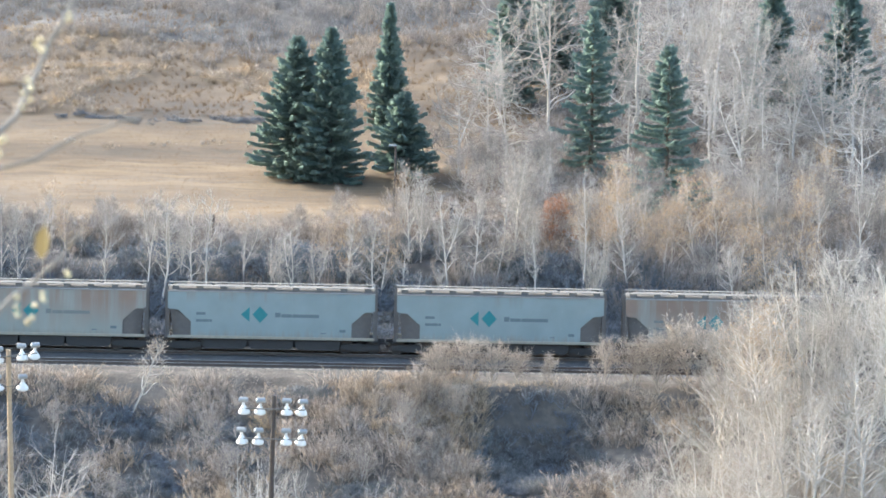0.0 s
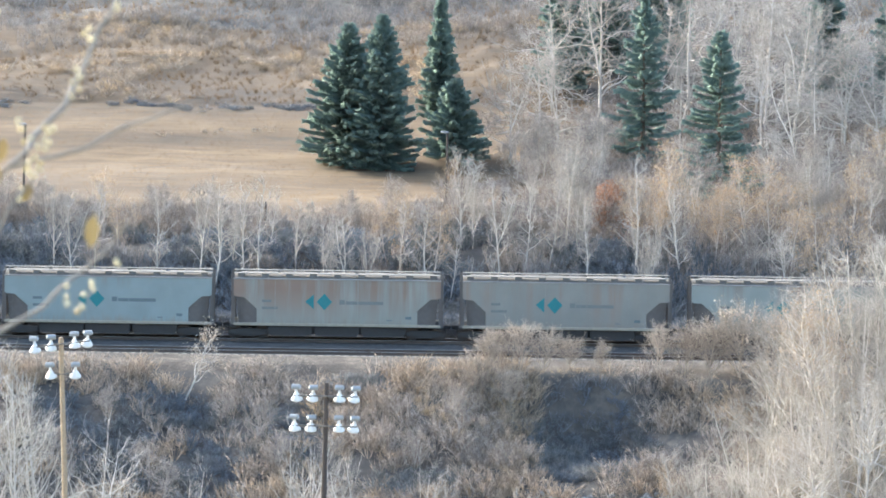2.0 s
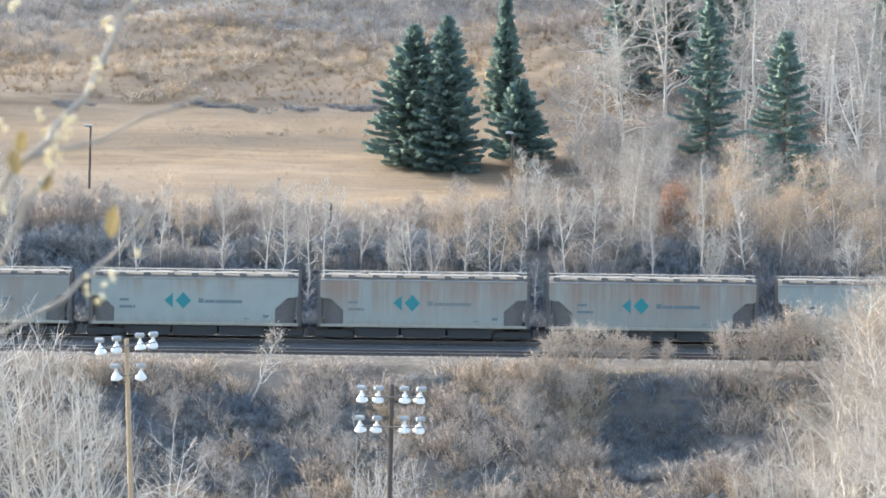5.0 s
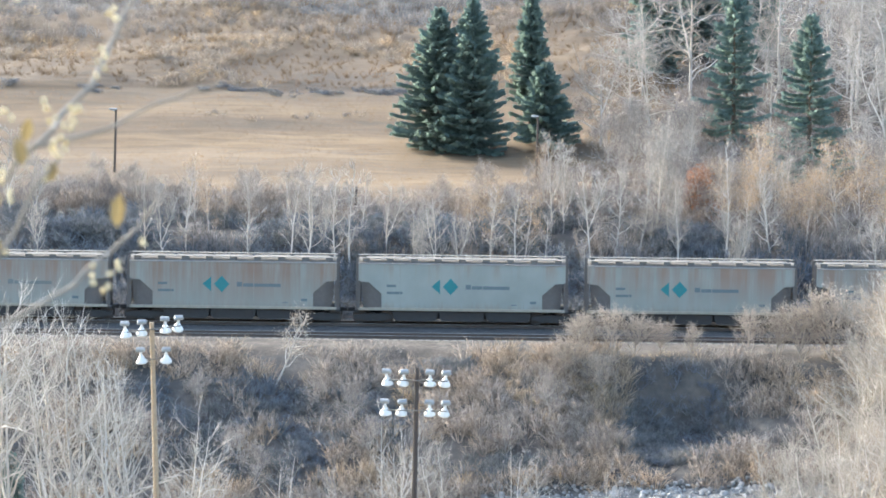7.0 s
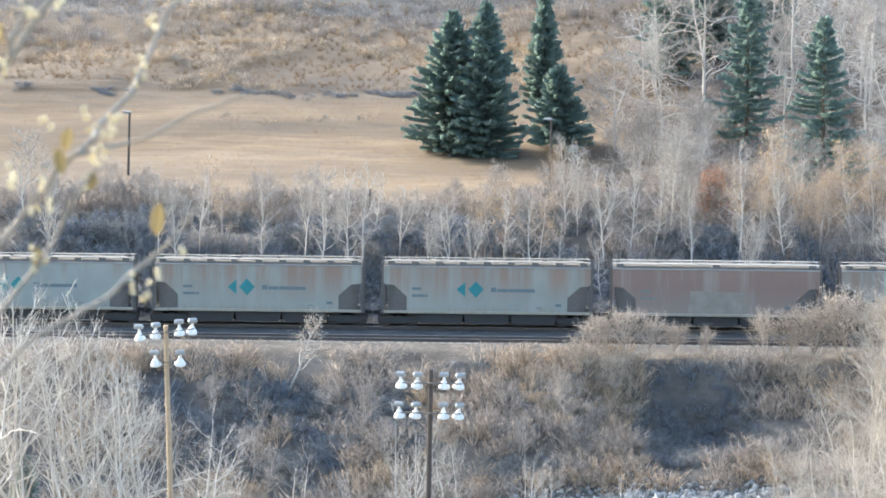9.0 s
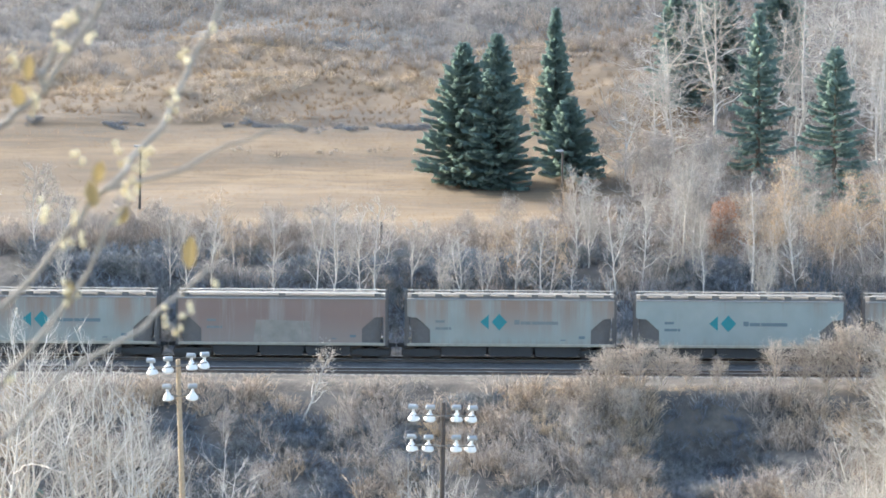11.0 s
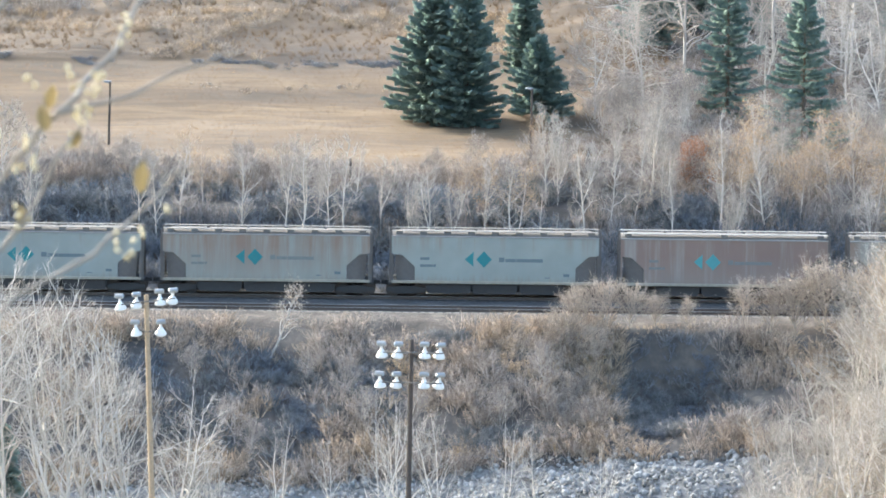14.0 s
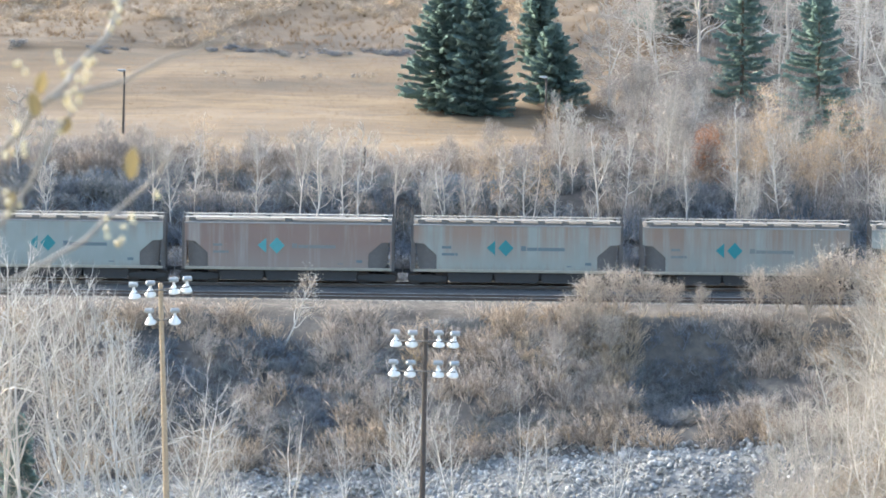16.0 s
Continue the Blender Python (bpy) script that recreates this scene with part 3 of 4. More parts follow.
LABELS = {
    "clean": "pale grey covered hopper car with teal diamond logo, clean sides",
    "blue": "blue-grey covered hopper car with teal diamond logo",
    "runs": "pale covered hopper car with rust runs and teal diamond logo",
    "heavy": "pale covered hopper car with heavy rust streaks and teal logo",
    "grimy": "grimy brown-grey covered hopper car with teal diamond logo",
    "rusty": "rusty brown covered hopper car with a faded logo",
}
# from the head of the train to its tail, as they pass: paint, logo, lettering, place of the logo
CARS = [("runs", "fresh", "fresh", -0.9), ("clean", "fresh", "fresh", -0.9), ("runs", "fresh", "faded", -0.75), ("blue", "fresh", "fresh", -0.75), ("blue", "fresh", "fresh", -0.75),
        ("heavy", "fresh", "faded", -0.85), ("grimy", "fresh", "faded", -0.75), ("clean", "fresh", "fresh", -0.75), ("runs", "fresh", "faded", -0.75), ("heavy", "fresh", "fresh", -0.75),
        ("clean", "fresh", "fresh", -0.75), ("runs", "fresh", "fresh", -0.75), ("runs", "fresh", "fresh", -0.75), ("rusty", None, "faded", -0.75), ("runs", "fresh", "faded", -0.75),
        ("clean", "fresh", "fresh", -0.75), ("heavy", "fresh", "faded", -0.75), ("clean", "fresh", "fresh", -0.75), ("rusty", "faded", "faded", -0.75), ("runs", "fresh", "fresh", -0.75),
        ("heavy", "fresh", "faded", -0.75), ("clean", "fresh", "fresh", -0.75), ("runs", "fresh", "fresh", -0.75), ("clean", "fresh", "fresh", -0.75)]
FIRST = -4
TRAIN = []
made_cars = {}
for spec in CARS:
    if spec in made_cars:
        car = copy_thing(made_cars[spec], pose(0, 0, 0))
    else:
        car = made_cars[spec] = build_car(*spec)
    tagged(car, LABELS[spec[0]] if spec[1] else "rusty brown covered hopper car with pale centre panel", "hopper car", "hopper cars of the train")
    TRAIN.append(car)
# how far the train has gone, seconds and metres
RUN = [(0, 0.0), (1.5, 22.2), (3.5, 51.77), (7, 103.55), (9, 133.28), (12.5, 185.31), (14.5, 215.15), (16, 237.66)]
START = 10.58    # middle of car 0 at the start


# ---------------------------------------------------------------- trees
def unit(v):
    return v / max(np.linalg.norm(v), 1e-9)


def grow_bare(seed, tall, spread, limbs, subs, twigs, first=0.25, base=0.11, rise=0.75, fork=False, wander=0.22, lift=0.08, slim=1.0):
    """Segments of a leafless tree: thick ones (trunk and limbs) and fine ones (branches and twigs)."""
    rng = np.random.default_rng(seed)
    thick, fine, tips = [], [], []

    def line(start, d, length, r0, r1, n, wander, up, into):
        pts = [np.array(start, dtype=float)]
        d = unit(np.array(d, dtype=float))
        for k in range(n):
            d = unit(d + rng.normal(0, wander, 3) + np.array([0, 0, up]))
            pts.append(pts[-1] + d * length / n)
        for k in range(n):
            ra, rb = r0 + (r1 - r0) * k / n, r0 + (r1 - r0) * (k + 1) / n
            into.append([*pts[k], *pts[k + 1], ra, rb])
        return np.array(pts)

    stems = [line((0, 0, -0.3), (rng.normal(0, 0.05), rng.normal(0, 0.05), 1), tall + 0.3, base, 0.018, 9, 0.06, 0.10, [])]
    if fork:
        k = stems[0][3]
        a = rng.uniform(0, 6.28)
        stems.append(line(k, (0.45 * math.cos(a), 0.45 * math.sin(a), 1), tall * 0.62, base * 0.7, 0.018, 7, 0.09, 0.08, []))
    for stem in stems:
        for i in range(limbs):
            f = first + (0.98 - first) * (i + rng.uniform(0, 0.8)) / limbs
            x = min(f, 0.98) * (len(stem) - 1)
            k = int(x)
            p = stem[k] + (stem[k + 1] - stem[k]) * (x - k)
            a = i * 2.4 + rng.uniform(-0.5, 0.5)
            out = rng.uniform(0.7, 1.25)
            length = spread * (1.15 - 0.85 * f) * tall * rng.uniform(0.6, 1.2) * 0.5 + 0.35
            limb = line(p, (math.cos(a) * out, math.sin(a) * out, rise), length, max(0.024 * slim, base * 0.5 * (1.1 - f)), 0.016 * slim, 5, wander, lift, thick)
            for j in range(subs):
                y = rng.uniform(0.25, 1.0) * (len(limb) - 1.001)
                k = int(y)
                q = limb[k] + (limb[k + 1] - limb[k]) * (y - k)
                d = unit(limb[k + 1] - limb[k]) + rng.normal(0, 0.55, 3)
                sub = line(q, d, length * rng.uniform(0.25, 0.5) + 0.15, 0.013 * slim, 0.008 * slim, 2, 0.2, 0.12, fine)
                tips.append(sub[-1])
                for _ in range(twigs):
                    w = sub[1] + (sub[2] - sub[1]) * rng.uniform(-0.6, 1.0)
                    e = unit(sub[2] - sub[1]) + rng.normal(0, 0.6, 3) + np.array([0, 0, 0.2])
                    line(w, e, rng.uniform(0.25, 0.6), 0.010 * slim, 0.004 * slim, 1, 0.0, 0.0, fine)
    trunk = joined([pipe(s, base * (1.0 if k == 0 else 0.7), 0.018, 6) for k, s in enumerate(stems)])
    return trunk, thick, fine, np.array(tips)


def pipe(points, r0, r1, sides):
    """Verts and quads of one continuous tapered stem."""
    p = np.asarray(points)
    u, v = frames_along(np.gradient(p, axis=0))
    r = np.linspace(r0, r1, len(p))
    a = np.arange(sides) * 2 * np.pi / sides
    verts = p[:, None] + (np.cos(a)[None, :, None] * u[:, None] + np.sin(a)[None, :, None] * v[:, None]) * r[:, None, None]
    i = np.arange(sides)
    ring = np.stack([i, (i + 1) % sides, sides + (i + 1) % sides, sides + i], axis=1)
    quads = ring[None] + (np.arange(len(p) - 1) * sides)[:, None, None]
    return verts.reshape(-1, 3), quads.reshape(-1, 4)


def joined(pieces):
    """Several verts and quads as one."""
    verts, quads, n = [], [], 0
    for v, q in pieces:
        verts.append(v)
        quads.append(q + n)
        n += len(v)
    return np.concatenate(verts), np.concatenate(quads)


def leaf_quads(centres, per, jitter, size, seed):
    """Small folded leaves about the given points."""
    rng = np.random.default_rng(seed)
    c = np.repeat(np.asarray(centres), per, axis=0)
    c = c + rng.normal(0, jitter, c.shape)
    n = len(c)
    u = rng.normal(0, 1, (n, 3))
    u /= np.linalg.norm(u, axis=1, keepdims=True)
    v = np.cross(u, rng.normal(0, 1, (n, 3)))
    v /= np.linalg.norm(v, axis=1, keepdims=True)
    s = size * rng.uniform(0.6, 1.3, (n, 1))
    verts = np.stack([c - u * s, c + v * s * 0.6, c + u * s, c - v * s * 0.6 + np.cross(u, v) * s * 0.3], axis=1).reshape(-1, 3)
    i = np.arange(n)[:, None] * 4
    return verts, np.concatenate([i + [[0, 1, 2]], i + [[0, 2, 3]]], axis=0)


def make_tree(name, label, category, group, seed, bark, twig, leaf=None, leaves=0, leaf_size=0.07, **shape):
    tree = tagged(new(name), label, category, group)
    (v, q), thick, fine, tips = grow_bare(seed, **shape)
    part("trunk", mesh_of("trunk", v, quads=q, mats=(bark,), smooth=True), tree)
    limbs, twigs = tubes(thick, 5), tubes(fine, 3)
    v, q = joined([limbs, twigs])
    ids = np.concatenate([np.zeros(len(limbs[1]), dtype=np.int32), np.ones(len(twigs[1]), dtype=np.int32)])
    part("crown", mesh_of("crown", v, quads=q, mats=(bark, twig), mat_ids=ids), tree)
    if leaf:
        v, t = leaf_quads(tips, leaves, 0.22, leaf_size, seed)
        part("foliage", mesh_of("foliage", v, tris=t, mats=(leaf,)), tree)
    return tree


def plant(tree, x, y, scale=1.0, turn=None, sink=0.05):
    turn = random.uniform(0, 360) if turn is None else turn
    m = pose(x, y, height(x, y) - sink, random.uniform(-3, 3), random.uniform(-3, 3), turn)
    t = copy_thing(tree, m)
    t.scale = (scale, scale, scale * random.uniform(0.93, 1.07))
    return t


def stand(trees, spots, low, high):
    for x, y in spots:
        plant(random.choice(trees), x, y, random.uniform(low, high))


def scattered(count, x0, x1, y0, y1, seed, keep=None):
    rng = np.random.default_rng(seed)
    out = []
    while len(out) < count:
        x, y = rng.uniform(x0, x1), rng.uniform(y0, y1)
        if keep is None or keep(x, y):
            out.append((float(x), float(y)))
    return out


BIRCH = "slender pale birch, leafless, on the bank behind the railway"
birches = [make_tree("birch", BIRCH, "tree", "birches on the bank", 20 + i, M_ASPEN, M_TWIG, M_DRY_LEAF, 3, 0.045, tall=6.6, spread=0.36, limbs=15, subs=5, twigs=4, base=0.068, first=0.22, rise=1.0, fork=i % 2 == 1) for i in range(4)]
POPLAR = "bare grey poplar with many pale branches"
poplars = [make_tree("poplar", POPLAR, "tree", "bare poplars of the wood", 40 + i, M_ASPEN, M_TWIG, M_DRY_LEAF, 1, 0.045, tall=9.0, spread=0.95, limbs=17, subs=8, twigs=5, base=0.105, first=0.16, rise=0.35, fork=i % 2 == 0, wander=0.42, lift=0.06) for i in range(4)]
ALDER = "bushy bare alder with a haze of dim grey twigs"
alders = [make_tree("alder", ALDER, "tree", "bare alders of the thicket", 140 + i, M_TWIG, M_TWIG_DIM, M_DRY_LEAF, 3, 0.05, tall=5.0, spread=1.0, limbs=15, subs=7, twigs=5, base=0.05, first=0.06, rise=0.9, fork=True, wander=0.3) for i in range(3)]
COTTON = "tall bare cottonwood with dense pale twigs"
cottons = [make_tree("cottonwood", COTTON, "tree", "bare cottonwoods on the near side", 60 + i, M_PALE_BARK, M_PALE_TWIG, tall=14.0, spread=0.62, limbs=24, subs=9, twigs=4, base=0.15, first=0.10, rise=0.75, fork=True, wander=0.26, lift=0.10, slim=0.8) for i in range(4)]
YOUNG = "young bare cottonwood with slim upswept branches"
saplings = [make_tree("young_cottonwood", YOUNG, "tree", "young cottonwoods on the near side", 160 + i, M_PALE_BARK, M_PALE_TWIG, tall=13.0, spread=0.72, limbs=16, subs=6, twigs=3, base=0.12, first=0.10, rise=0.72, fork=True, wander=0.17, lift=0.07, slim=0.8) for i in range(3)]
GOLDEN = "young aspen with thin golden-tan autumn leaves"
goldens = [make_tree("golden_aspen", GOLDEN, "tree", "autumn aspens", 80 + i, M_TWIG, M_TWIG_TAN, M_GOLD, 12, 0.055, tall=6.5, spread=0.55, limbs=18, subs=6, twigs=3, base=0.07, first=0.15, rise=1.0) for i in range(2)]
russet = make_tree("russet_shrub", "round shrub with russet leaves among bare trees", "shrub", "", 90, M_BARK, M_TWIG_TAN, M_RUSSET, 16, 0.08, tall=3.6, spread=1.0, limbs=16, subs=6, twigs=2, base=0.05, first=0.1)
PALE_BUSH = "dense bare bush with pale tan twigs beside the track"
bushes = [make_tree("bare_bush", PALE_BUSH, "bush", "bare bushes by the line", 95 + i, M_TWIG_TAN, M_TWIG_TAN, M_DRY_LEAF, 2, 0.05, tall=3.6, spread=1.15, limbs=20, subs=6, twigs=3, base=0.05, first=0.05, rise=0.9, fork=True) for i in range(2)]

# the pattern trees stand in the wood too
for tree, (x, y) in zip(birches + poplars + goldens + alders, [(-36, 436), (-33, 438), (-40, 434), (36, 437), (30, 470), (34, 480), (28, 492), (38, 462), (34, 450), (40, 447), (12.5, 446), (21, 448), (33, 444)]):
    tree.matrix_basis = pose(x, y, height(x, y) - 0.05)
for tree, (x, y) in zip(cottons + saplings, [(31, 372), (35, 367), (33, 369), (29, 375), (-31, 366), (-34, 371), (-33, 362)]):
    tree.matrix_basis = pose(x, y, height(x, y) - 0.05)

# slender birches along the bank behind the train
for x, y, s in ((-16.2, 431, 1.1), (-13.4, 432, 1.1), (-12.4, 431, 1.3), (-10.3, 432, 1.05), (-9.2, 431.5, 1.2), (-3.7, 431, 1.05), (1.9, 431, 1.15), (0.4, 432, 0.95), (9.0, 433, 1.1),
                (10.6, 434, 1.3), (7.2, 433, 1.1), (13.2, 432, 1.0), (4.6, 436, 1.05), (5.4, 437, 0.95), (-20.5, 432, 0.95), (-23.5, 433, 1.0), (-6.8, 433, 0.9), (11.8, 436, 1.3), (16.5, 433, 1.25), (19.8, 433, 1.1)):
    plant(random.choice(birches), x, y, s * 0.9)
stand(birches, scattered(18, -34, 24, 429, 437, 5), 0.55, 0.85)
# a thicket of alders along the top of the bank, closing up towards the wood
clear = lambda x, y: abs(x * 476 / y - 18.6) > 2.0 and abs(x * 457 / y - 23.4) > 2.6
stand(alders, scattered(12, -34, 8, 440, 445, 51), 0.4, 0.6)
stand(alders, scattered(11, 6, 20, 434, 446, 52), 0.45, 0.75)
stand(alders, scattered(20, 15, 42, 432, 450, 53, lambda x, y: x > 13 + 0.12 * (y - 440)), 0.55, 0.85)
stand(alders, scattered(16, 8, 42, 452, 486, 54, lambda x, y: x > 8 + 0.08 * (y - 456) and clear(x, y)), 0.6, 0.95)
# the wood at the foot of the hill
stand(poplars, scattered(11, 8, 42, 440, 474, 6, lambda x, y: x > 10 + 0.12 * (y - 440) and clear(x, y)), 0.45, 0.72)
stand(poplars, scattered(17, 12, 44, 474, 500, 7, lambda x, y: abs(x - 19) > 1.5 and abs(x - 25) > 1.5 and abs(x - 14) > 1.6), 0.75, 1.1)
stand(poplars, scattered(8, 22, 50, 498, 515, 8), 0.8, 1.1)
for x, y, s in ((15.7, 490, 1.35), (22.8, 492, 1.45), (28.5, 488, 1.3), (11.0, 482, 1.0), (8.6, 476, 0.85), (30.5, 484, 1.3)):
    plant(random.choice(poplars), x, y, s)
stand(birches, scattered(15, 12, 42, 430, 446, 9), 0.5, 0.85)
for x, y, s in ((19.6, 435, 1.15), (18.4, 436, 0.95), (24.4, 435, 1.1), (25.9, 436, 1.05), (16.6, 437, 0.8), (22.2, 435, 0.75), (27.4, 434, 0.9), (2.6, 432, 0.85), (29.4, 430, 1.15), (30.9, 430, 1.0), (21.2, 438, 0.6), (-19.2, 437, 0.55), (-18.2, 438.5, 0.5), (-20.3, 440, 0.72), (1.0, 433, 0.8), (-0.6, 434, 0.65), (3.8, 446, 0.6), (22.6, 440, 0.7), (31.5, 436, 0.9)):
    plant(random.choice(goldens), x, y, s)
x, y = 14.4, 441.0
russet.matrix_basis = pose(x, y, height(x, y))
# bushes beside the line
for bush, (x, y) in zip(bushes, [(8.2, 408.3), (6.2, 407.2)]):
    bush.matrix_basis = pose(x, y, height(x, y) - 0.1)
    bush.scale = (0.8, 0.8, 0.75)
for x, y, s in ((7.0, 408.4, 0.6), (9.8, 408.2, 0.7), (11.6, 408.6, 0.55), (13.5, 408.6, 0.5), (17.2, 409.0, 0.7), (19.0, 408.8, 0.85), (20.8, 408.4, 1.0), (22.6, 408.6, 1.2), (5.4, 405.5, 0.7), (7.6, 404.6, 0.8), (24.5, 407, 1.2), (26.5, 408, 1.3)):
    plant(random.choice(bushes), x, y, s)
# a leaning dead birch on the near shoulder
snag = make_tree("leaning_snag", "leaning pale dead birch with a few dry leaves beside the track", "tree", "", 111, M_ASPEN, M_TWIG_TAN, M_DRY_LEAF, 6, 0.06, tall=4.8, spread=0.62, limbs=13, subs=5, twigs=3, base=0.08, first=0.3)
snag.matrix_basis = pose(-13.4, 405.9, height(-13.4, 405.9) - 0.1, 0, 20, 0)
# one cottonwood on the spur keeps its tan leaves
tawny = make_tree("cottonwood", "tall near cottonwood still holding thin tan leaves", "tree", "", 130, M_PALE_BARK, M_TWIG_TAN, M_GOLD, 4, 0.06, tall=14.5, spread=0.5, limbs=22, subs=7, twigs=3, base=0.15, first=0.4, rise=0.9, fork=True)
tawny.matrix_basis = pose(25.8, 369.5, height(25.8, 369.5) - 0.05)
# cottonwoods on the spur and across from it
for x, y, s in ((16.0, 374, 0.42), (17.4, 371, 0.5), (18.8, 374, 0.58), (20.0, 370, 0.62), (21.2, 373, 0.68), (22.5, 369, 0.72), (23.6, 374, 0.78), (24.8, 370, 0.82), (26.0, 373, 0.9), (27.2, 368, 0.92), (28.4, 373, 0.95), (29.6, 369, 1.0), (22.0, 364, 0.55),
                (18.0, 379, 0.6), (20.5, 378, 0.75), (23, 379, 0.9), (25.5, 378, 1.0), (28, 378, 1.1), (16.8, 366, 0.4), (23.8, 365, 0.7), (26.6, 366, 0.85), (25.0, 363, 0.62), (27.5, 362, 0.7), (30.5, 362, 0.75), (19.0, 365, 0.45), (33, 364, 0.9), (31, 375, 0.95)):
    plant(random.choice(cottons), x, y, s)
for x, y, s in ((-29.0, 366, 1.65), (-27.2, 363, 1.55), (-25.6, 367, 1.5), (-23.6, 365, 1.52), (-22.6, 367, 1.4), (-21.5, 363, 1.32), (-20.3, 366, 1.28), (-19.0, 364, 1.18), (-18.0, 367, 1.0), (-17.2, 369, 0.85), (-16.0, 371, 0.7), (-30.5, 362, 1.6), (-24.3, 360, 1.1)):
    plant(random.choice(saplings), x, y, s).scale = (s * 0.8, s * 0.8, s * 0.94)
# slim saplings in front of the riprap
for x, y, s in ((-5.6, 372, 0.95), (-4.4, 374, 0.78), (-12.0, 373, 0.72), (-2.0, 376, 0.76), (1.6, 376, 0.74), (3.8, 378, 0.6), (-8.4, 378, 0.55), (7.4, 374, 0.62), (-15.0, 374, 0.6)):
    plant(random.choice(saplings), x, y, s).scale = (s * 0.72, s * 0.72, s)


# ---------------------------------------------------------------- spruces
def make_spruce(seed, tall, wide, bare_low=0.04, sparse=1.0):
    rng = np.random.default_rng(seed)
    spruce = tagged(new("spruce"), "dark green spruce with drooping tiers at the field edge", "spruce tree", "spruces")
    v, q = tubes([[0, 0, -0.3, 0, 0, tall * 0.5, 0.2, 0.11], [0, 0, tall * 0.5, 0, 0, tall * 0.99, 0.11, 0.015]], 7)
    part("trunk", mesh_of("trunk", v, quads=q, mats=(M_BARK,), smooth=True), spruce)
    segs, verts, tris = [], [], []
    z = bare_low * tall
    while z < tall * 0.985:
        f = z / tall
        reach = wide * ((1 - f) ** 0.85) * (0.45 + 0.55 * min(1, f / 0.16)) + 0.12
        count = max(4, int((9 if f < 0.6 else 8) * sparse))
        start = rng.uniform(0, 6.28)
        for i in range(count):
            a = start + i * 6.2832 / count + rng.uniform(-0.3, 0.3)
            length = reach * rng.choice([rng.uniform(0.45, 0.8), rng.uniform(0.8, 1.22)])
            d = np.array([math.cos(a), math.sin(a), 0.0])
            side = np.array([-d[1], d[0], 0.0])
            droop = -0.30 + 0.75 * f + rng.uniform(-0.1, 0.1)
            p0 = np.array([0, 0, z + rng.uniform(-0.1, 0.1)])
            p1 = p0 + d * length * 0.6 + np.array([0, 0, droop * length * 0.6])
            p2 = p0 + d * length + np.array([0, 0, droop * length * 0.75 + 0.10 * length])
            segs += [[*p0, *p1, 0.03, 0.018], [*p1, *p2, 0.018, 0.006]]
            steps = max(4, int(length / 0.075))
            for k in range(steps):
                u = (k + rng.uniform(0.2, 0.9)) / steps
                if u < 0.12:
                    continue
                c = p0 + (p1 - p0) * (u / 0.6) if u < 0.6 else p1 + (p2 - p1) * ((u - 0.6) / 0.4)
                s = (0.16 + 0.22 * (1 - abs(u - 0.45))) * min(1.0, 0.45 + length / 2.6) * rng.uniform(0.55, 1.4)
                for sg in (-1, 1):
                    tip = c + side * sg * s + d * s * rng.uniform(0.35, 0.75) + np.array([0, 0, rng.uniform(-0.36, 0.02)])
                    b = len(verts)
                    verts += [c - d * 0.07 + np.array([0, 0, 0.035]), c + d * 0.13, tip, c + side * sg * s * 0.4 + d * 0.06 + np.array([0, 0, -0.24])]
                    tris += [(b, b + 1, b + 2), (b, b + 2, b + 3)]
            b = len(verts)
            verts += [p2 - d * 0.25 + side * 0.08, p2 - d * 0.25 - side * 0.08, p2 + d * 0.22 + np.array([0, 0, 0.05]), p2 - d * 0.1 + np.array([0, 0, -0.12])]
            tris += [(b, b + 1, b + 2), (b, b + 2, b + 3)]
        z += (0.16 + 0.17 * (1 - f)) * rng.uniform(0.8, 1.2) / math.sqrt(sparse)
    v, q = tubes(segs, 3)
    part("limb", mesh_of("limb", v, quads=q, mats=(M_BARK,)), spruce)
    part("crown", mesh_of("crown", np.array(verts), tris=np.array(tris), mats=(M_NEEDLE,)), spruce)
    return spruce


def place(thing, x, y, sink=0.1, turn=0.0, scale=1.0):
    thing.matrix_basis = pose(x, y, height(x, y) - sink, 0, 0, turn)
    thing.scale = (scale, scale, scale)


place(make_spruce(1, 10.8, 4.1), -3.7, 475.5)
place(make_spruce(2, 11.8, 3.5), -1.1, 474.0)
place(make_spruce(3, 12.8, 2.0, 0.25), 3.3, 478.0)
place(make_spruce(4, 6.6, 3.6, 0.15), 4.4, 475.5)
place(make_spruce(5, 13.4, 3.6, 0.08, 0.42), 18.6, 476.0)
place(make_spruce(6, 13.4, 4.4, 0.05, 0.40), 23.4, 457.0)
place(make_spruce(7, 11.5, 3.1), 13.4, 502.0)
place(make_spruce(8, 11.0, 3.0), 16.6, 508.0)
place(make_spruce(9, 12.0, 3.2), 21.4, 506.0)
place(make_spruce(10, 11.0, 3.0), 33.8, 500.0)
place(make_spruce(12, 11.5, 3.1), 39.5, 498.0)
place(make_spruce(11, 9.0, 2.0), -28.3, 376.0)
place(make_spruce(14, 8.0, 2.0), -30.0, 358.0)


# ---------------------------------------------------------------- undergrowth
def shrub_pattern(seed, stems, twigs, lean=0.55):
    """A unit shrub, 1 m high, as rows of p, q, radius."""
    rng = np.random.default_rng(seed)
    rows = []
    for _ in range(stems):
        a, l = rng.uniform(0, 6.283), rng.uniform(0.6, 1.05)
        d = unit(np.array([math.cos(a) * lean * rng.uniform(0.2, 1.3), math.sin(a) * lean * rng.uniform(0.2, 1.3), 1.0]))
        p = np.array([math.cos(a), math.sin(a), 0]) * 0.1
        q = p + d * l
        rows.append([*p, *q, 0.016])
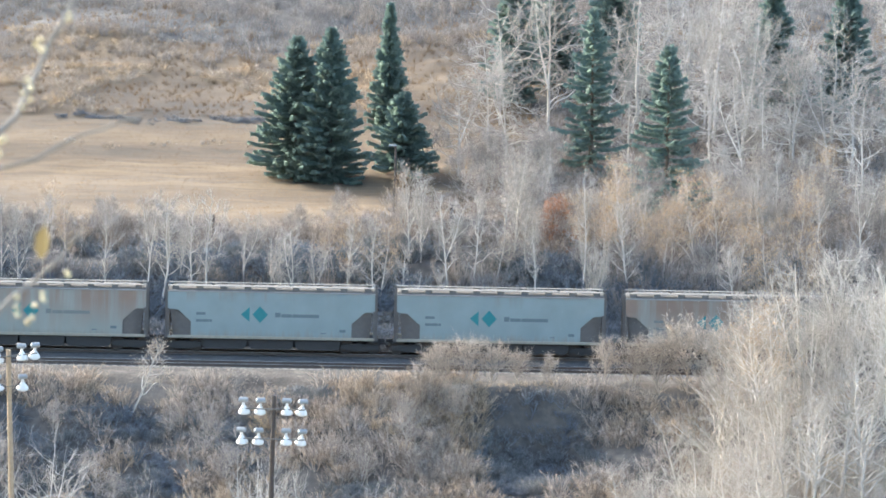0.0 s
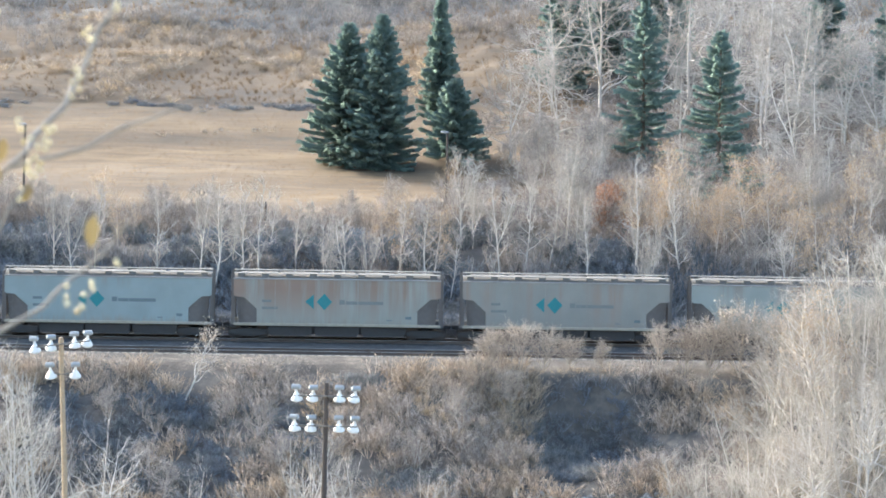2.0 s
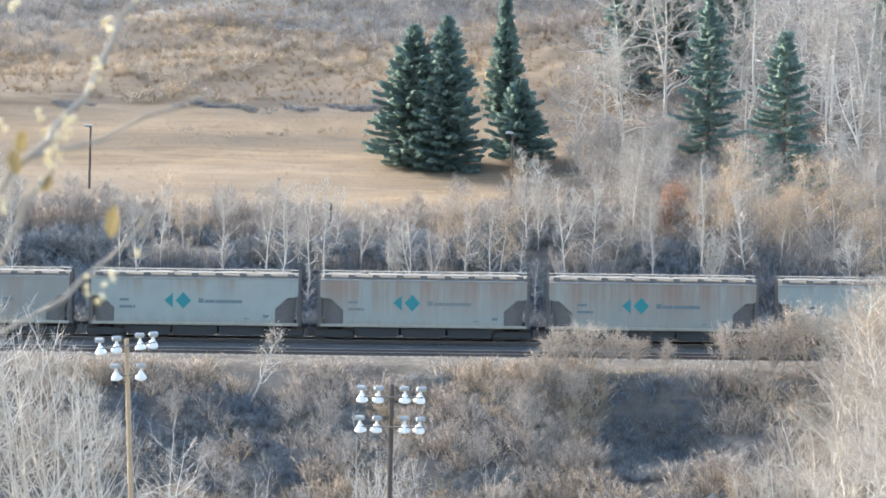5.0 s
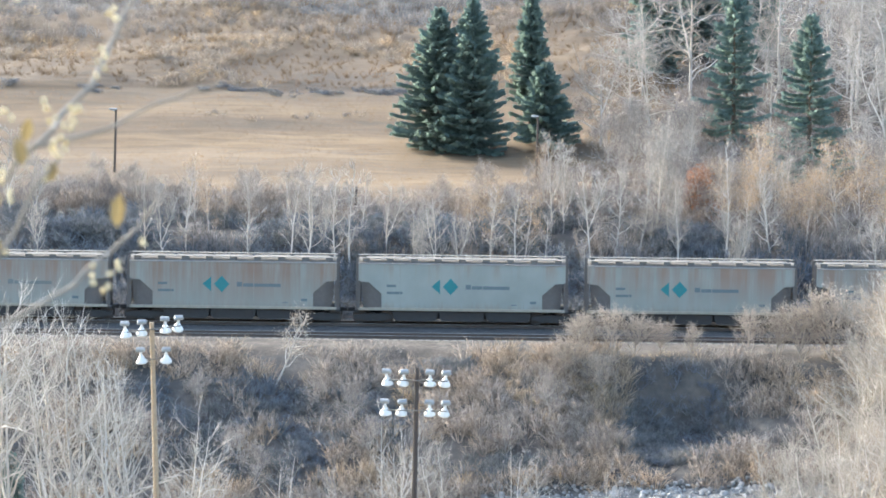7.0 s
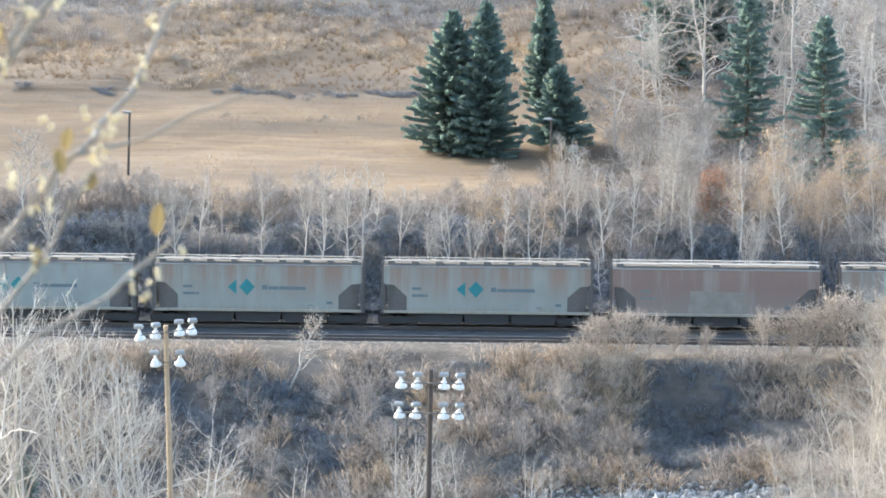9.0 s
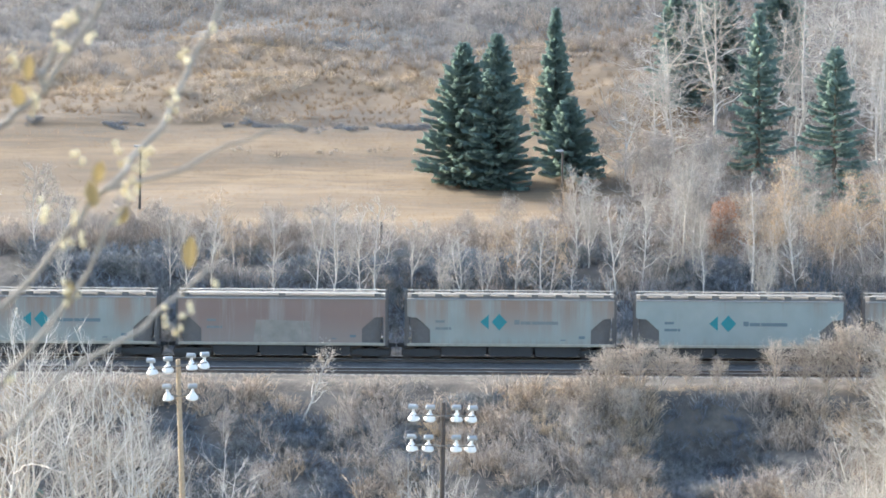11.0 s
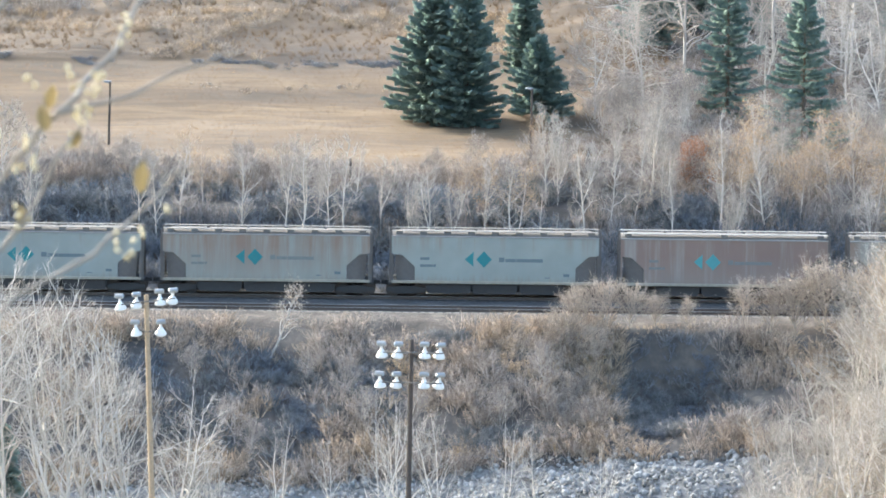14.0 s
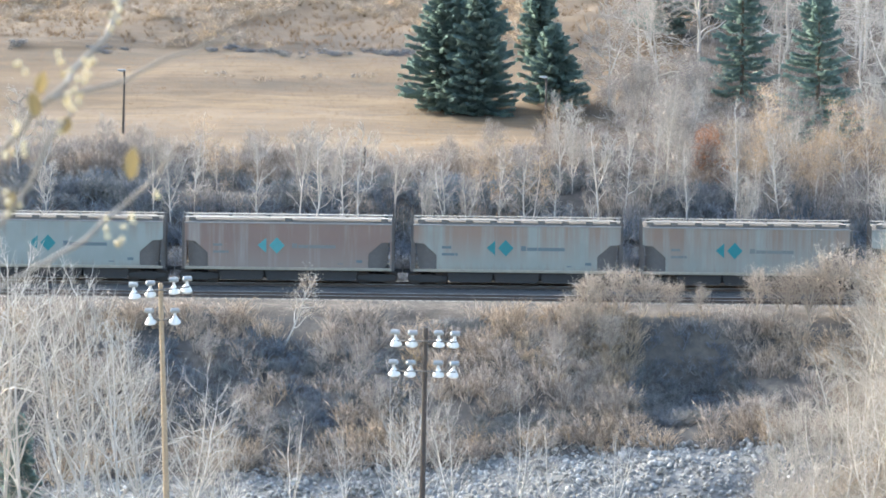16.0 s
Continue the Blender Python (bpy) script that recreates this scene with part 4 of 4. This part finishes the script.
        for _ in range(twigs):
            s = p + d * l * rng.uniform(0.3, 0.9)
            e = unit(d + rng.normal(0, 0.55, 3)) * rng.uniform(0.2, 0.42)
            rows.append([*s, *(s + e), 0.010])
    return np.array(rows)


def undergrowth(name, label, category, spots, low, high, material, pattern, seed, wide=1.0, thick=1.0):
    """One object of many shrubs or tufts, each turned and sized on its own."""
    rng = np.random.default_rng(seed)
    xy = np.asarray(spots)
    n, m = len(xy), len(pattern)
    z = ground_z(xy[:, 0], xy[:, 1]) - 0.08
    h = rng.uniform(low, high, n)
    a = rng.uniform(0, 6.283, n)
    w = h * wide * rng.uniform(0.8, 1.25, n)
    c, s = (np.cos(a) * w)[:, None], (np.sin(a) * w)[:, None]
    out = np.empty((n, m, 7))
    for o in (0, 3):
        px, py, pz = pattern[None, :, o], pattern[None, :, o + 1], pattern[None, :, o + 2]
        out[:, :, o] = xy[:, 0:1] + px * c - py * s
        out[:, :, o + 1] = xy[:, 1:2] + px * s + py * c
        out[:, :, o + 2] = z[:, None] + pz * h[:, None]
    out[:, :, 6] = pattern[None, :, 6] * thick * np.clip(h, 0.7, 2.0)[:, None]
    v, t = cones(out.reshape(-1, 7))
    return tagged(new(name, mesh_of(name, v, tris=t, mats=(material,))), label, category, kind="stuff")


def spots_of(count, x0, x1, y0, y1, seed, keep=None):
    rng = np.random.default_rng(seed)
    p = np.stack([rng.uniform(x0, x1, count), rng.uniform(y0, y1, count)], axis=1)
    return p if keep is None else p[keep(p[:, 0], p[:, 1])]


SHRUB = shrub_pattern(1, 11, 4)
SHRUB_FINE = shrub_pattern(2, 12, 5, 0.75)
TUFT = shrub_pattern(3, 9, 0, 0.5)
SHORT_TUFT = shrub_pattern(4, 6, 0, 0.9)


def patchy(x, y, seed, size):
    return np.sin(x / size + seed) + np.sin(y / size * 1.3 + 2 * seed) + np.sin((x + y) / size * 0.7 + 3 * seed)


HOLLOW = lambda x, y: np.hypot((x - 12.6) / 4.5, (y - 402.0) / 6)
# Shaded spots on the slope, darkened by shrubs in the shade tone
SHADE_POCKETS = ((-17.5, 399.5, 2.4, 3.6), (-11.6, 398.5, 2.2, 3.6), (-14.0, 404.2, 4.5, 1.6), (-6.6, 402.0, 1.6, 3.0), (1.5, 395.6, 3.2, 1.4), (-2.0, 406.8, 2.2, 0.9), (-21.5, 402.5, 1.6, 2.5))


def shade_pocket(x, y):
    """True in the shaded pockets of the slope, where only low shade-coloured shrubs stand."""
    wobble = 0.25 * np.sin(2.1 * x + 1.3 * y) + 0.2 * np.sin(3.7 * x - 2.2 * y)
    return np.any([np.hypot((x - a) / w, (y - b) / d) + wobble < 1 for a, b, w, d in SHADE_POCKETS], axis=0)



STRIPS = ((-20.8, -15.2), (-13.7, -11.4), (-10.3, -6.2))
undergrowth("bank_brush", "leafless grey-brown brush on the bank behind the railway", "brush", spots_of(1300, -40, 40, 430, 442, 11, lambda x, y: patchy(x, y, 1, 1.6) + 0.05 * (x - 5) > 0.5), 0.9, 2.4, M_BRUSH_GREY, SHRUB, 1)
undergrowth("bank_top_brush", "pale leafless brush along the top of the bank", "brush", spots_of(1300, -40, 14, 439.5, 450, 12, lambda x, y: y < 446.5 + 1.8 * np.sin(0.35 * x) + np.sin(1.1 * x)), 1.0, 2.5, M_BRUSH_GREY, SHRUB_FINE, 2, 0.8)
undergrowth("wood_brush", "leafless undergrowth between the trees of the wood", "brush", spots_of(1900, 8, 46, 440, 500, 13, lambda x, y: x > 9 + 0.12 * (y - 440)), 1.0, 2.4, M_BRUSH_GREY, SHRUB_FINE, 3)
undergrowth("slope_brush", "dark leafless brush on the slope below the railway", "brush", spots_of(2300, -34, 34, 392.5, 408.3, 14, lambda x, y: (patchy(x, y, 2, 1.3) > -0.6) & (HOLLOW(x, y) > 1) & ~shade_pocket(x, y)), 0.7, 2.2, M_BRUSH, SHRUB_FINE, 4)
undergrowth("slope_leaf_brush", "tan-leaved shrubs on the slope below the railway", "brush", spots_of(420, -6, 8, 394, 408.2, 15, lambda x, y: (patchy(x, y, 5, 2.0) > 0.2) & (HOLLOW(x, y) > 1)), 0.5, 1.5, M_BRUSH_TAN, SHRUB_FINE, 5)
undergrowth("shoulder_weeds", "dry weeds along the gravel shoulder of the railway", "weeds", spots_of(5000, -36, 36, 405.0, 412.0, 23, lambda x, y: (patchy(x, y, 6, 1.7) - 0.5 * (y - 409) > -0.4) & (HOLLOW(x, y) > 1)), 0.12, 0.42, M_BRUSH, TUFT, 13)
# The bank's backlit shade is put into these dark shrubs
undergrowth("shade_shrubs", "low shrubs on the bank behind the railway, coloured dark for its shade", "brush", spots_of(3000, -34, 34, 423.0, 442, 24, lambda x, y: (patchy(x, y, 7, 2.4) > -1.6) & (y < 439 + 1.5 * np.sin(0.5 * x) + 1.2 * np.sin(1.3 * x) - 0.12 * np.clip(x, 0, 30))), 0.8, 2.0, M_BRUSH_SHADE_DARK, SHRUB_FINE, 14, 1.1, 1.5)
# Added dark screen: hides the sunlit ballast visible under the cars
undergrowth("cess_weeds", "low dark weeds added behind the train to hide lit ground", "weeds", spots_of(1500, -36, 36, 422.3, 425.5, 38), 0.4, 0.8, M_BRUSH_SHADE_DARK, TUFT, 38, 1.0, 2.2)
# Shade of hollow and pockets, painted as dark low shrubs
undergrowth("hollow_shrubs", "low shrubs in the hollows of the slope, coloured dark for shade", "brush", spots_of(3600, -26, 18, 393.5, 407.8, 25, lambda x, y: shade_pocket(x, y) | (HOLLOW(x, y) < 1)), 0.4, 1.2, M_BRUSH_SHADE_DARK, SHRUB_FINE, 15, 1.1, 1.5)
undergrowth("bush_skirt", "tan lit brush spilling down the slope beside the hollow", "brush", spots_of(230, 3.5, 9.3, 396, 408.5, 26), 0.6, 1.5, M_BRUSH, SHRUB_FINE, 16)
undergrowth("foot_brush", "pale bare saplings at the foot of the slope", "brush", spots_of(300, -30, 30, 374, 383, 16), 0.8, 2.2, M_BRUSH_PALE, SHRUB, 6, 0.6)
undergrowth("foot_leaf_brush", "rusty tan leafy shrubs in front of the riprap", "brush", spots_of(90, -12, 14, 372, 381, 36, lambda x, y: patchy(x, y, 4, 1.6) > 0.9), 0.7, 1.5, M_RUSSET_BRUSH, SHRUB_FINE, 36, 0.7)
undergrowth("spur_brush", "dense pale brush on the near wooded spur", "brush", spots_of(1400, 10, 38, 352, 385, 17, lambda x, y: x > 12 + 0.35 * (y - 368)), 1.2, 3.2, M_BRUSH_PALE, SHRUB_FINE, 7, 0.8, 0.75)
undergrowth("near_brush", "dense pale brush among the near cottonwoods", "brush", spots_of(420, -38, -12, 356, 380, 18), 0.9, 2.8, M_BRUSH_PALE, SHRUB_FINE, 8, 0.7, 0.75)
undergrowth("hill_brush", "grey leafless brush in patches on the hillside", "brush", spots_of(3600, -46, 46, 497, 548, 19, lambda x, y: patchy(x, y, 3, 5.0) + 0.09 * (y - 517) > 0.2), 0.5, 1.4, M_BRUSH_GREY, SHRUB, 9, 1.2, 0.8)
undergrowth("upper_brush", "dense grey brush across the upper hillside", "brush", spots_of(1300, -36, 36, 519, 546, 39, lambda x, y: patchy(x, y, 5, 4.0) + 0.1 * (y - 524) > -0.4), 0.7, 1.7, M_BRUSH_GREY, SHRUB, 39, 1.2, 0.8)
undergrowth("hill_shrubs", "tall ochre grass and low shrubs in clumps above the low scarp", "brush", spots_of(1800, -42, 12, 494.5, 522, 27, lambda x, y: patchy(x, y, 8, 3.2) > 0.3), 0.4, 1.1, M_BRUSH_TAN, SHRUB_FINE, 17, 1.4, 0.7)
undergrowth("edge_brush", "low grey brush where the field meets the wood", "brush", spots_of(700, 3, 16, 452, 498, 28, lambda x, y: patchy(x, y, 9, 2.5) > -0.4), 0.4, 1.3, M_BRUSH_GREY, SHRUB_FINE, 18)
undergrowth("scarp_brush", "grey brush in broken strips along the low scarp in the field", "brush", spots_of(3600, -38, 4, 490.5, 497, 20, lambda x, y: (np.abs(y - 493.6 - 0.8 * np.sin(0.5 * x) - 0.5 * np.sin(1.7 * x)) < 0.9 + 0.5 * np.sin(0.8 * x + 1)) & (patchy(x, y, 2, 0.55) > -0.6) & (np.any([(x > a + 0.4 * np.sin(5 * y)) & (x < b + 0.6 * np.sin(4 * y)) for a, b in STRIPS], axis=0) | (patchy(x, y, 4, 2.0) > 0.8))), 0.15, 0.6, M_BRUSH_SHADE_DARK, SHRUB_FINE, 10, 1.3, 1.0)
undergrowth("ledge_weeds", "dark dead weeds on a low ledge of the field", "weeds", spots_of(500, -24, 0, 482, 487, 37, lambda x, y: np.abs(y - 484.5 - 1.1 * np.sin(0.45 * x)) < 0.35 + 0.5 * np.sin(1.7 * x)), 0.15, 0.45, M_BRUSH, SHRUB, 37, 1.2)
undergrowth("field_grass", "dry tan grass in the field above the railway", "grass", spots_of(18000, -42, 18, 446, 497, 21), 0.10, 0.24, M_GRASS, SHORT_TUFT, 11)
undergrowth("hill_grass", "dry tan grass on the hillside", "grass", spots_of(9000, -46, 46, 495, 548, 22, lambda x, y: patchy(x, y, 3, 5.0) + 0.09 * (y - 517) < 0.9), 0.3, 0.8, M_GRASS, TUFT, 12)
# round grey bushes on the slope
for x, y, s in ((-15.4, 397.3, 0.62), (-14.4, 395.6, 0.5), (-8.6, 400.5, 0.55), (-7.4, 398.2, 0.5), (-21.5, 398.5, 0.5), (-4.0, 396.5, 0.5), (1.6, 397.0, 0.55), (4.2, 400.5, 0.6), (-11.0, 403.5, 0.4), (-18.5, 403.0, 0.42)):
    plant(random.choice(alders), x, y, s)


# ---------------------------------------------------------------- lamp poles
def flood_lamp(parent, x, z, tilt, swing):
    """A sports floodlight: housing above, a neck, and a wide white bell under it."""
    lamp = new("floodlight")
    lamp.parent = parent
    lamp.matrix_basis = pose(x, -0.12, z, tilt, 0, swing)
    bm = bmesh.new()
    cyl(bm, (-0.26, 0, 0.42), (0.26, 0, 0.42), 0.16, 0.16, 10)
    box(bm, -0.3, 0.3, -0.15, 0.15, 0.30, 0.50, 0.05)
    part("housing", (bm, M_GALV), lamp, "grey ballast housing")
    bm = bmesh.new()
    cyl(bm, (0, 0, -0.02), (0, 0, 0.34), 0.11, 0.07, 10)
    part("neck", (bm, M_BELL), lamp)
    bm = bmesh.new()
    rings = [(0.10, 0.04), (0.17, -0.06), (0.27, -0.2), (0.36, -0.34), (0.38, -0.42), (0.34, -0.40), (0.24, -0.24), (0.08, -0.06)]
    loops = [[bm.verts.new((r * math.cos(k * math.pi / 8), r * math.sin(k * math.pi / 8), z0)) for k in range(16)] for r, z0 in rings]
    for a, b in zip(loops, loops[1:]):
        for k in range(16):
            bm.faces.new((a[k], a[(k + 1) % 16], b[(k + 1) % 16], b[k]))
    for f in bm.faces:
        f.smooth = True
    part("bell", (bm, M_BELL), lamp, "white bell reflector")
    lamp.scale = (0.86, 0.86, 0.9)
    return lamp


def lamp_pole(label, x, y, top, lean_x, wood, arms, radius, tilt=0.0):
    pole = tagged(new("floodlight_pole"), label, "light pole", "floodlight poles")
    z0 = height(x, y)
    tall = top - z0
    bm = bmesh.new()
    cyl(bm, (0, 0, -0.4), (0, 0, tall), radius * 1.35, radius * 0.8, 14)
    part("pole", (bm, wood), pole)
    for z, spots in arms:
        bm = bmesh.new()
        if len(spots) > 2:
            box(bm, min(spots) - 0.15, max(spots) + 0.15, -0.24, -0.12, tall + z - 0.035, tall + z + 0.035, 0.01)
        else:
            for s in spots:
                cyl(bm, (0, -0.1, tall + z - 0.1), (s, -0.15, tall + z + 0.05), 0.035, 0.035, 8)
        rise = tilt if len(spots) > 2 else 0.0
        for v in bm.verts:
            v.co.z += rise * v.co.x
        part("crossarm", (bm, M_BRACKET), pole)
        for i, s in enumerate(spots):
            flood_lamp(pole, s, tall + z + 0.12 + rise * s, (16, 22, 14, 24)[i % 4], (-16, 9, -7, 18)[i % 4])
    pole.matrix_basis = pose(x, y, z0, 0, lean_x, 0)
    return pole


lamp_pole("tall dark wooden floodlight pole with two crossarms of white lamps", -3.78, 340, 8.05, 0.6, M_POLE_DARK, [(-0.72, (-1.62, -0.72, 0.72, 1.55)), (-2.36, (-1.68, -0.78, 0.72, 1.55))], 0.15)
lamp_pole("tall pale wooden floodlight pole with one crossarm and two bracket lamps", -17.55, 345, 9.65, -1.9, M_POLE, [(-0.35, (-1.45, -0.55, 0.75, 1.45)), (-1.95, (-0.62, 0.75))], 0.16, 0.1)


def street_lamp(x, y, tall, lean):
    lamp = tagged(new("street_lamp"), "thin dark wooden lamp pole with a small pale head", "street lamp", "field lamp poles")
    bm = bmesh.new()
    cyl(bm, (0, 0, -0.3), (0, 0, tall), 0.10, 0.075, 10)
    part("pole", (bm, M_POLE_DARK), lamp)
    bm = bmesh.new()
    cyl(bm, (0, 0, tall - 0.1), (-0.45, -0.1, tall + 0.05), 0.03, 0.03, 6)
    part("bracket", (bm, M_GALV), lamp)
    bm = bmesh.new()
    box(bm, -0.5, 0.08, -0.16, 0.1, tall, tall + 0.12, 0.03)
    part("lamp_head", (bm, M_GALV), lamp, "pale lamp head")
    lamp.matrix_basis = pose(x, y, height(x, y), 0, lean, 0)


street_lamp(3.62, 452, 5.7, 0.5)
street_lamp(-27.25, 462, 4.6, 1.0)


def stump_post(x, y, tall, r):
    post = tagged(new("old_post"), "weathered dark wooden post on the bank", "post", "old posts")
    bm = bmesh.new()
    cyl(bm, (0, 0, -0.3), (0, 0, tall), r, r * 0.85, 9)
    part("shaft", (bm, M_POLE_DARK), post)
    post.matrix_basis = pose(x, y, height(x, y), 0, 1.5, 0)


stump_post(7.43, 438, 3.7, 0.16)
stump_post(-9.1, 440, 2.7, 0.085)


# ---------------------------------------------------------------- twigs close to the camera
def polyline(points, r0, r1):
    rows = []
    n = len(points) - 1
    for i in range(n):
        rows.append([*points[i], *points[i + 1], r0 + (r1 - r0) * i / n, r0 + (r1 - r0) * (i + 1) / n])
    return rows


def wavy(points, seed, amount):
    """Adds slight bends between the given points."""
    rng = np.random.default_rng(seed)
    out = [np.array(points[0])]
    for a, b in zip(points, points[1:]):
        a, b = np.array(a), np.array(b)
        for k in (1, 2, 3):
            out.append(a + (b - a) * k / 3 + (rng.normal(0, amount, 3) if k < 3 else 0))
    return out


def near_tree():
    tree = tagged(new("overhanging_sapling"), "young poplar with grey twigs, pale buds and last yellow leaves", "tree")
    x, y = -1.55, 9.1
    z0 = height(x, y)
    root = (x, y, z0 - 0.2)
    v, q = tubes(polyline(wavy([root, (x + 0.05, y, 52.6), (x + 0.02, y, 53.6), (x + 0.1, y, 54.6), (x + 0.05, y, 56.0)], 1, 0.01), 0.035, 0.012), 8)
    part("trunk", mesh_of("trunk", v, quads=q, mats=(M_BARK_NEAR,), smooth=True), tree)
    limbs = [
        ([(x + 0.03, y, 52.7), (-0.95, 9.0, 53.52), (-0.728, 9.0, 53.803), (-0.643, 9.0, 53.906), (-0.555, 9.0, 54.049)], 0.0062, 0.0026),
        ([(x + 0.02, y, 53.2), (-0.95, 9.0, 53.66), (-0.728, 9.02, 53.905), (-0.647, 9.02, 54.003), (-0.591, 9.02, 54.065), (-0.526, 9.05, 54.078), (-0.422, 9.08, 54.123), (-0.33, 9.1, 54.15)], 0.006, 0.0016),
        ([(x + 0.05, y, 53.7), (-0.85, 9.0, 54.08), (-0.728, 9.0, 54.165), (-0.68, 9.0, 54.206), (-0.608, 9.0, 54.311), (-0.55, 9.0, 54.42)], 0.0058, 0.0035),
        ([(-0.591, 9.02, 54.065), (-0.551, 9.15, 54.11), (-0.491, 9.25, 54.204), (-0.439, 9.3, 54.313), (-0.40, 9.3, 54.42)], 0.0045, 0.003),
        ([(-0.85, 9.2, 53.62), (-0.56, 9.35, 53.82), (-0.47, 9.4, 53.90), (-0.43, 9.4, 53.95)], 0.004, 0.0022),
        ([(-0.68, 9.0, 54.206), (-0.66, 9.0, 54.27), (-0.63, 9.0, 54.33)], 0.004, 0.003),
    ]
    for i, (points, r0, r1) in enumerate(limbs):
        v, q = tubes(polyline(wavy(points, 10 + i, 0.006), r0, r1), 7)
        part("branch", mesh_of("branch", v, quads=q, mats=(M_BARK_NEAR,), smooth=True), tree)
    spots = [(-0.652, 54.275), (-0.72, 54.246), (-0.491, 54.204), (-0.635, 54.113), (-0.571, 54.126), (-0.68, 54.036), (-0.647, 53.926), (-0.555, 54.098), (-0.672, 54.023), (-0.696, 54.177), (-0.623, 53.995), (-0.56, 54.06), (-0.53, 54.11)]
    rng = np.random.default_rng(5)
    for points, _, _ in limbs:
        for _ in range(4):
            k = int(rng.integers(1, len(points) - 1))
            p = np.array(points[k]) + (np.array(points[k + 1]) - np.array(points[k])) * rng.uniform(0, 1)
            if p[0] > -0.85:
                spots.append((float(p[0] + rng.normal(0, 0.006)), float(p[2] + rng.normal(0, 0.008))))
    for i, (lx, lz) in enumerate(spots):
        bm = bmesh.new()
        for k in range(int(rng.integers(2, 5))):
            at = Vector((lx, 9.0, lz)) + Vector(rng.normal(0, 0.006, 3))
            bmesh.ops.create_icosphere(bm, subdivisions=1, radius=0.0058, matrix=Matrix.LocRotScale(at, Euler(rng.uniform(0, 3, 3)), (1.0, 0.6, 0.7)))
        part("bud", (bm, M_BUD), tree, "pale fluffy bud")
    leaves = [(-0.469, 53.977, 0.027), (-0.60, 54.09, 0.02), (-0.565, 54.03, 0.018), (-0.715, 54.20, 0.022), (-0.61, 54.06, 0.022), (-0.642, 53.918, 0.018), (-0.70, 54.24, 0.02)]
    for i, (lx, lz, s) in enumerate(leaves):
        bm = bmesh.new()
        tilt = Euler(rng.uniform(-0.5, 0.5, 3))
        ring = [(0, 0, s), (0.45 * s, 0.1 * s, 0.3 * s), (0.4 * s, 0.1 * s, -0.5 * s), (0, 0, -s), (-0.4 * s, 0.1 * s, -0.5 * s), (-0.45 * s, 0.1 * s, 0.3 * s)]
        vs = [bm.verts.new(tilt.to_matrix() @ Vector(p) + Vector((lx, 9.0, lz))) for p in ring]
        for f in ((0, 1, 2, 3), (0, 3, 4, 5)):
            bm.faces.new([vs[k] for k in f])
        bmesh.ops.solidify(bm, geom=bm.faces[:], thickness=0.0006)
        part("leaf", (bm, M_LEAF_NEAR), tree, "yellow autumn leaf")
    return tree


near_tree()


# ---------------------------------------------------------------- stones at the foot of the bank
def stone_mesh(seed):
    rng = np.random.default_rng(seed)
    bm = bmesh.new()
    bmesh.ops.create_icosphere(bm, subdivisions=1, radius=0.5)
    stretch = rng.uniform(0.6, 1.1, 3)
    for v in bm.verts:
        v.co = Vector(v.co[k] * stretch[k] * rng.uniform(0.75, 1.1) for k in range(3))
    me = bpy.data.meshes.new("stone")
    bm.to_mesh(me)
    bm.free()
    me.materials.append(M_STONE)
    return me


def build_riprap():
    bank = tagged(new("riprap"), "band of pale grey riprap stones at the foot of the bank", "riprap", kind="structure")
    stones = [stone_mesh(i) for i in range(8)]
    rng = np.random.default_rng(9)
    for x, y in spots_of(300, -14, 22, 386.5, 394.0, 31):
        s = new("stone", stones[rng.integers(8)])
        s.parent = bank
        size = rng.uniform(0.35, 0.7)
        s.matrix_basis = pose(x, y, height(x, y) + 0.12 * size, *rng.uniform(0, 360, 3)) @ Matrix.Diagonal((size, size, size, 1))
    verts, tris = [], []
    pats = []
    for me in stones:
        pats.append((np.array([v.co[:] for v in me.vertices]), np.array([p.vertices[:] for p in me.polygons])))
    count = 0
    for x, y in spots_of(5200, -34, 30, 382.5, 394.0, 32):
        v, t = pats[rng.integers(8)]
        size = rng.uniform(0.15, 0.42)
        a = rng.uniform(0, 6.28)
        r = np.array([[math.cos(a), -math.sin(a), 0], [math.sin(a), math.cos(a), 0], [0, 0, 1]])
        verts.append(v @ r.T * size + np.array([x, y, height(x, y) + 0.05]))
        tris.append(t + count)
        count += len(v)
    rest = part("small_stones", mesh_of("small_stones", np.concatenate(verts), tris=np.concatenate(tris), mats=(M_STONE,)), bank)
    tagged(rest, kind="stuff")


build_riprap()


# ---------------------------------------------------------------- what moves
def motions():
    """The train runs towards -x, gaining a little speed."""
    for i, car in enumerate(TRAIN):
        x0 = START + (FIRST + i) * CAR_PITCH
        walk(car, [(t, pose(x0 - gone, 420.0, 0)) for t, gone in RUN])
    # the wheels roll: one row for each thirtieth of a second, about 62 degrees apart
    times = [k / FPS for k in range(16 * FPS + 1)]
    turns = [math.degrees(g / WHEEL) % 360 for g in np.interp(times, [t for t, _ in RUN], [g for _, g in RUN])]
    for car in TRAIN:
        for ob in car.children_recursive:
            if ob.name.startswith("wheelset"):
                x, y, z = ob.location
                walk(ob, [(t, pose(x, y, z, 0, -a, 0)) for t, a in zip(times, turns)])


motions()
